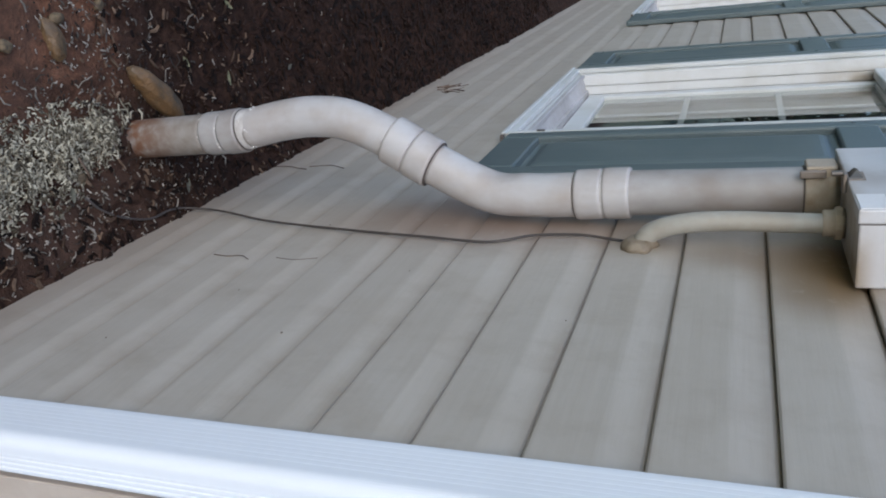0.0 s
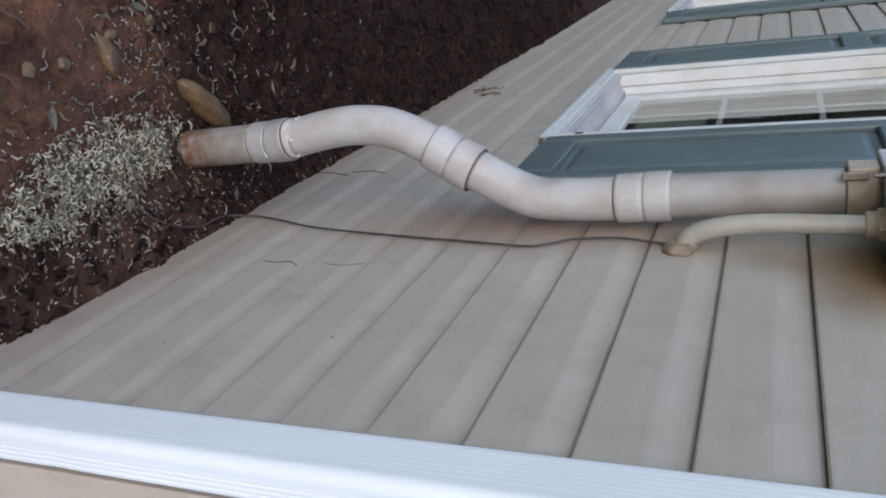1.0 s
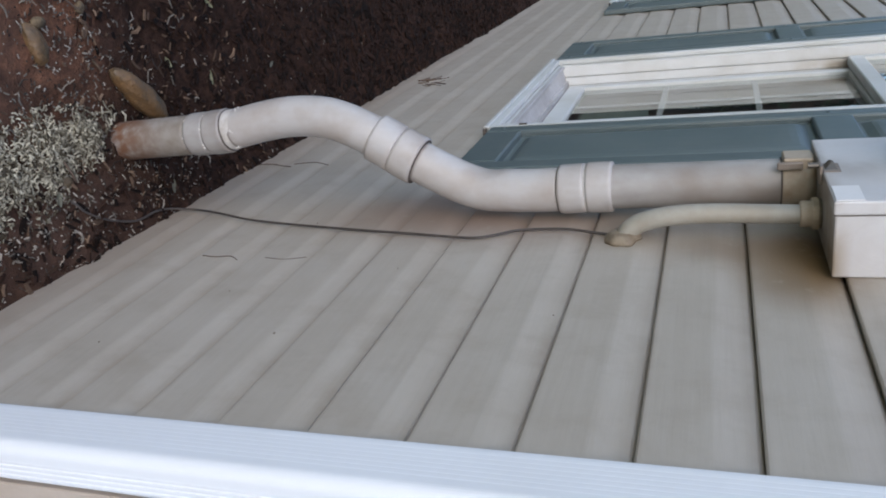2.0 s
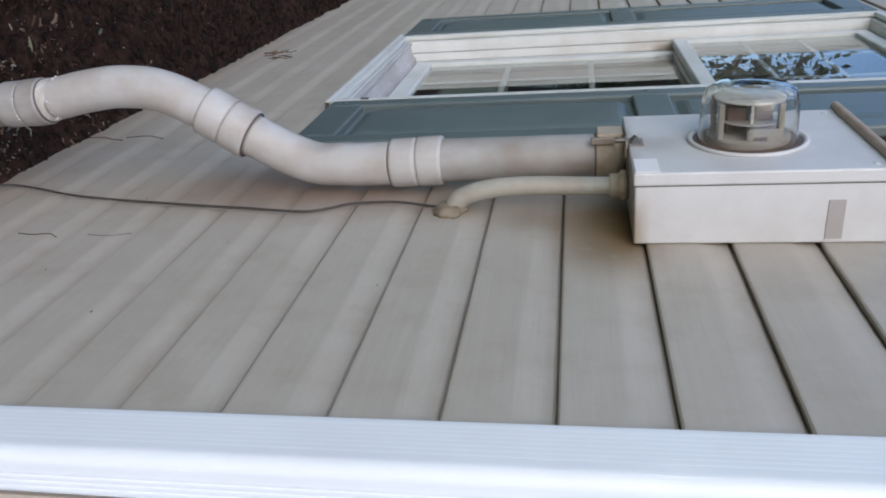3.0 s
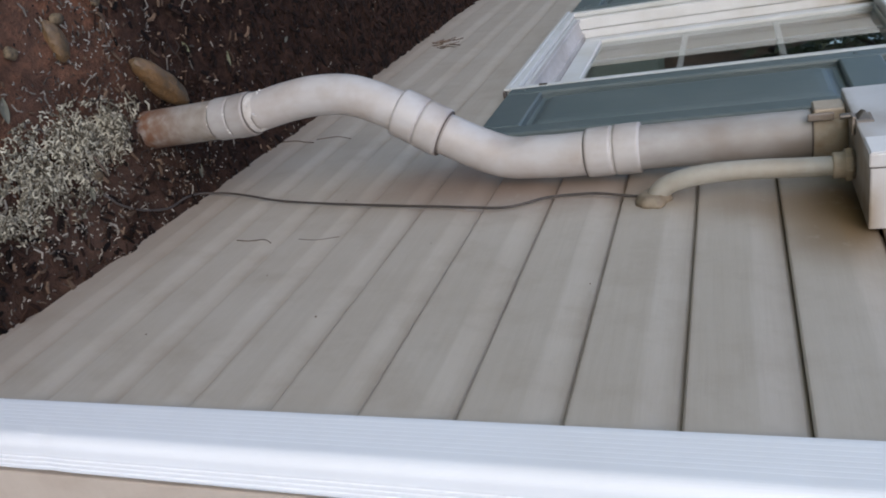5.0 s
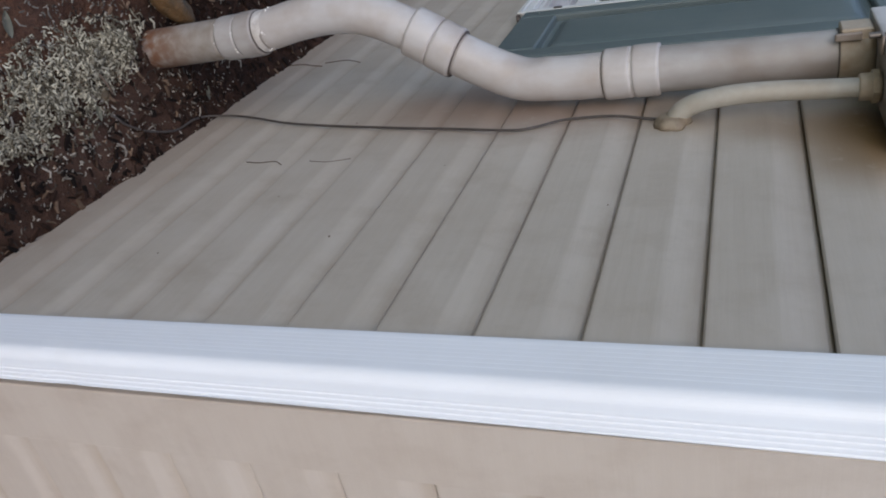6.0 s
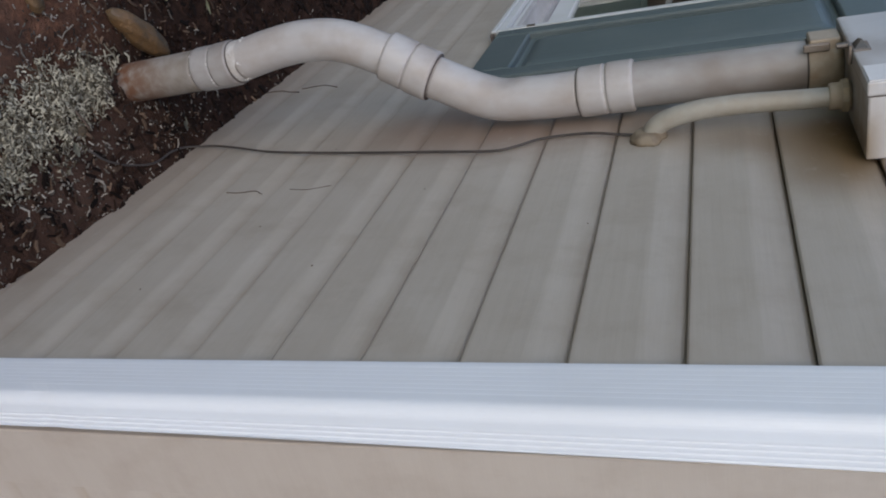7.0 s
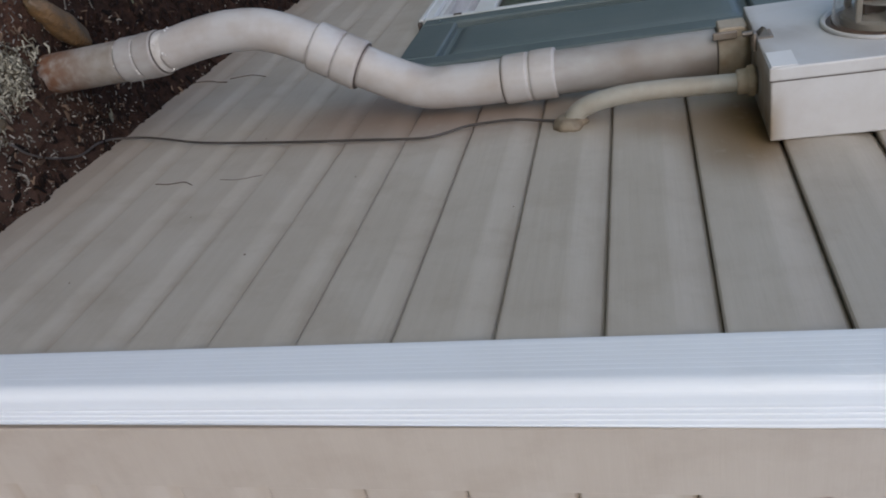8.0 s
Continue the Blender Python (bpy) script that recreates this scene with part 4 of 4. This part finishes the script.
def scatter(name, mat, label, category, bits):
    """Loose bits in one mesh; bits: rows of (x, y, z, length, width, thick, yaw, pitch, bend)."""
    verts, faces = [], []
    for x, y, z, ln, w, th, yaw, pitch, bend in bits:
        m = pose(x, y, z, 0, pitch, yaw)
        base = len(verts)
        for t in (-0.5, 0.0, 0.5):
            dy = bend * (0.25 - t * t) * ln
            dz = abs(bend) * 0.4 * (0.25 - t * t) * ln
            k = 1.0 if t == 0 else 0.7
            for sy, sz in ((-1, -1), (1, -1), (1, 1), (-1, 1)):
                verts.append(m @ Vector((t * ln, dy + sy * w * 0.5 * k, dz + sz * th * 0.5)))
        for a in (0, 4):
            for k in range(4):
                faces.append((base + a + k, base + a + (k + 1) % 4, base + a + 4 + (k + 1) % 4, base + a + 4 + k))
        faces.append((base + 3, base + 2, base + 1, base))
        faces.append((base + 8, base + 9, base + 10, base + 11))
    me = bpy.data.meshes.new(name)
    me.from_pydata(verts, [], faces)
    me.materials.append(mat)
    return tagged(new(name, me), label, category, kind="stuff")


def litter():
    rng = random.Random(77)
    bits = []
    # pale shreds heaped in a band from the conduit's foot towards the corner
    for _ in range(4700):
        t = rng.random() ** 0.95
        cx, cy = -0.578 + 0.383 * t, -0.221 + 0.044 * t
        r = 0.030 + 0.040 * math.sin(math.pi * min(1.0, t * 1.05)) ** 0.7
        x, y = cx + rng.gauss(0, 0.016), cy + max(-1.25 * r, min(1.35 * r, rng.gauss(0, r * 0.58)))
        if noise.noise(Vector((x * 24, y * 24, 2.2))) + 0.6 * noise.noise(Vector((x * 60, y * 60, 5.1))) < rng.uniform(-0.70, 0.0) + 0.16 * t:
            continue
        heap = 0.012 * math.exp(-((y - cy) / 0.05) ** 2) * rng.random()
        bits.append((x, y, ground_height(x, y) + 0.003 + heap, rng.uniform(0.005, 0.014), rng.uniform(0.0017, 0.0036), 0.0014, rng.uniform(0, 360), rng.uniform(-38, 38), rng.uniform(-1.4, 1.4)))
    # longer curls by the conduit's foot
    for _ in range(22):
        x, y = rng.gauss(-0.632, 0.014), rng.gauss(-0.228, 0.012)
        bits.append((x, y, ground_height(x, y) + 0.006, rng.uniform(0.010, 0.026), rng.uniform(0.0022, 0.0042), 0.0016, rng.uniform(0, 360), rng.uniform(-35, 35), rng.uniform(-1.8, 1.8)))
    scatter("pale_shreds", SHREDS, "heap of pale shredded wood fibre on the soil", "wood shreds", bits)
    bits = []
    for _ in range(4600):
        x, y = rng.uniform(-1.9, 0.1), -abs(rng.gauss(0, 0.32)) - 0.012
        d = math.hypot(x + 0.45, y + 0.45)
        if d < 0.20 and rng.random() < 0.6:
            continue
        if x < -0.8 and rng.random() < 0.88:
            continue
        bits.append((x, y, ground_height(x, y) + 0.003, 0.0018 + 0.012 * rng.random() ** 3, rng.uniform(0.0009, 0.0032), 0.001, rng.uniform(0, 360), rng.uniform(-30, 30), rng.uniform(-0.8, 0.8)))
    for mx, my, sx, sy, count in ((-0.60, -0.43, 0.07, 0.06, 240), (-0.50, -0.30, 0.07, 0.04, 150), (-0.42, -0.09, 0.10, 0.035, 190), (-0.75, -0.10, 0.10, 0.04, 120)):
        for _ in range(count):
            x, y = rng.gauss(mx, sx), min(-0.014, rng.gauss(my, sy))
            bits.append((x, y, ground_height(x, y) + 0.005, 0.003 + 0.010 * rng.random() ** 2, rng.uniform(0.0012, 0.0036), 0.0012, rng.uniform(0, 360), rng.uniform(-30, 30), rng.uniform(-0.9, 0.9)))
    for _ in range(150):
        x, y = rng.uniform(-0.95, -0.2), rng.uniform(-0.52, -0.03)
        if math.hypot(x + 0.40, y + 0.45) < 0.19 and rng.random() < 0.8:
            continue
        bits.append((x, y, ground_height(x, y) + 0.005, rng.uniform(0.010, 0.030), rng.uniform(0.0014, 0.0040), 0.0014, rng.uniform(0, 360), rng.uniform(-20, 20), rng.uniform(-1.3, 1.3)))
    scatter("pale_flecks", FLECKS, "scattered pale wood flecks on dark mulch", "wood flecks", bits)
    bits = []
    for _ in range(650):
        x, y = rng.uniform(-1.1, 0.05), rng.uniform(-0.58, -0.012)
        if math.hypot(x + 0.40, y + 0.45) < 0.15 and rng.random() < 0.7:
            continue
        s = rng.random() ** 2
        bits.append((x, y, ground_height(x, y) + 0.004, 0.006 + 0.024 * s, 0.002 + 0.008 * s * rng.random(), rng.uniform(0.0012, 0.004), rng.uniform(0, 360), rng.uniform(-25, 25), rng.uniform(-0.8, 0.8)))
    scatter("bark_chips", CHIPS, "scattered brown bark chips and clods on soil", "bark chips", bits)
    bits = []
    for _ in range(9000):
        x, y = rng.uniform(-4.2, 0.15), -abs(rng.gauss(0, 0.42)) - 0.008
        if rng.random() < 1.05 - 2.8 * max(0.0, math.hypot(x + 0.42, y + 0.43) - 0.16):
            continue
        s = 1.0 if x > -1.6 else 1.6
        bits.append((x, y, ground_height(x, y) + rng.uniform(-0.001, 0.006), s * rng.uniform(0.010, 0.034), s * rng.uniform(0.003, 0.010), rng.uniform(0.002, 0.005), rng.uniform(0, 360), rng.uniform(-28, 28), rng.uniform(-0.3, 0.3)))
    scatter("bark_mulch", MULCH, "dark brown shredded bark mulch along the wall", "mulch", bits)


litter()


def build_twig(pts, r):
    p = [(x, y, ground_height(x, y) + 0.006 + h) for x, y, h in pts]
    return tagged(part("twig", tube(bmesh.new(), smooth_curve(p, 4), r, 7), TWIG, None, "", True), "thin dry twig lying on the soil", "twig", "twigs on the soil")


build_twig([(-0.30, -0.51, 0), (-0.34, -0.485, 0.003), (-0.365, -0.46, 0)], 0.0018)
build_twig([(-0.60, -0.47, 0), (-0.63, -0.44, 0.004), (-0.665, -0.42, 0)], 0.002)
build_twig([(-0.476, -0.190, 0.008), (-0.483, -0.168, 0.010), (-0.492, -0.146, 0.004)], 0.0022)
build_twig([(-0.25, -0.42, 0), (-0.29, -0.40, 0.003), (-0.31, -0.37, 0)], 0.0018)


# ---- trees past the far end of the wall, mirrored in the panes ----
def build_tree(x, y, h, seed):
    rng = random.Random(seed)
    t = thing("tree")
    tagged(t, "tall leafy garden tree beyond the house", "tree", "garden trees")
    trunk = [(x, y, -0.1), (x + 0.1, y, h * 0.25), (x - 0.05, y + 0.1, h * 0.5), (x, y, h * 0.85)]
    bm = tube(bmesh.new(), smooth_curve(trunk, 5), [0.17 - 0.15 * i / 15 for i in range(16)], 10)
    tips = []
    for k in range(15):
        z = h * rng.uniform(0.15, 0.85)
        a = rng.uniform(0, 6.28)
        ln = rng.uniform(0.8, 1.9) * (1.15 - z / h)
        e = Vector((x + ln * math.cos(a), y + ln * math.sin(a), z + ln * 0.35))
        tube(bm, smooth_curve([(x, y, z), tuple((Vector((x, y, z)) + e) / 2 + Vector((0, 0, 0.12))), tuple(e)], 3), [0.05, 0.045, 0.04, 0.035, 0.03, 0.02, 0.012], 6)
        tips.append(e)
    part("trunk", bm, BARK, t, "", True)
    verts, faces = [], []
    for e in tips + [Vector((x, y, h * 0.9))] * 2:
        for _ in range(150):
            c = e + Vector((rng.gauss(0, 0.34), rng.gauss(0, 0.34), rng.gauss(-0.2, 0.42)))
            m = pose(*c, rng.uniform(0, 360), rng.uniform(0, 360), rng.uniform(0, 360))
            s = rng.uniform(0.05, 0.11)
            b = len(verts)
            verts += [m @ Vector(p) for p in ((-s, 0, 0), (0, -s * 0.5, 0.01), (s, 0, 0), (0, s * 0.5, 0.01))]
            faces.append((b, b + 1, b + 2, b + 3))
    me = bpy.data.meshes.new("crown")
    me.from_pydata(verts, [], faces)
    me.materials.append(FOLIAGE)
    crown = new("crown", me)
    crown.parent = t


for x, y, h, s in ((-13.5, -2.9, 5.6, 1), (-12.0, -4.9, 6.0, 2), (-18.5, -2.2, 4.6, 3), (-16.0, -5.8, 7.0, 4), (-23.0, -5.6, 8.0, 5), (-21.0, -4.2, 4.2, 6), (-24.0, -7.5, 9.0, 7)):
    build_tree(x, y, h, s)


# ---- siding courses ----
def build_courses():
    k0 = math.ceil((-0.12 - LAP) / COURSE)
    meshes = {}
    k = k0
    while LAP + k * COURSE < TOP - 0.02:
        z = LAP + k * COURSE
        spans = [(WEST, 0.014)]
        for x0, x1, z0, z1 in WINDOWS:
            if z + COURSE > z0 + 0.002 and z < z1 - 0.002:
                out = []
                for a, b in spans:
                    if a < x0 and b > x1:
                        out += [(a, x0 + 0.001), (x1 - 0.001, b)]
                    else:
                        out.append((a, b))
                spans = out
        for a, b in spans:
            key = (round(a, 3), round(b, 3))
            if key not in meshes:
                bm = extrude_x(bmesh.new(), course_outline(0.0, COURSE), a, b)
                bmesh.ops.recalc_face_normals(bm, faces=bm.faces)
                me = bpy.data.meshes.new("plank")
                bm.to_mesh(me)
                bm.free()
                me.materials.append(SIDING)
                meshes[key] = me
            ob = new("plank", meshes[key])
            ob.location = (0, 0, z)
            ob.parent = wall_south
        k += 1
    # the return wall: a flat board by the post, then wider courses
    h = 0.122
    bm = box(0.0510, 0.0640, 0.0585, 0.153, -0.12, TOP, bevel=0.0015)
    for v in bm.verts:
        if v.co.y < 0.1:
            v.co.y += 0.006 * (v.co.z - 1.05)
    part("flat_board", bm, BOARD_EAST, wall_east)
    bm = extrude_x(bmesh.new(), course_outline(0.0, h), 0.1535, 6.0)
    bmesh.ops.transform(bm, matrix=Matrix(((0, -1, 0, 0.0525), (1, 0, 0, 0), (0, 0, 1, 0), (0, 0, 0, 1))), verts=bm.verts)
    bmesh.ops.recalc_face_normals(bm, faces=bm.faces)
    me = bpy.data.meshes.new("plank")
    bm.to_mesh(me)
    bm.free()
    me.materials.append(SIDING_EAST)
    for k in range(-4, 20):
        z = 0.407 + k * h
        if z + h > TOP:
            break
        ob = new("plank", me)
        ob.location = (0, 0, z)
        ob.parent = wall_east


build_courses()
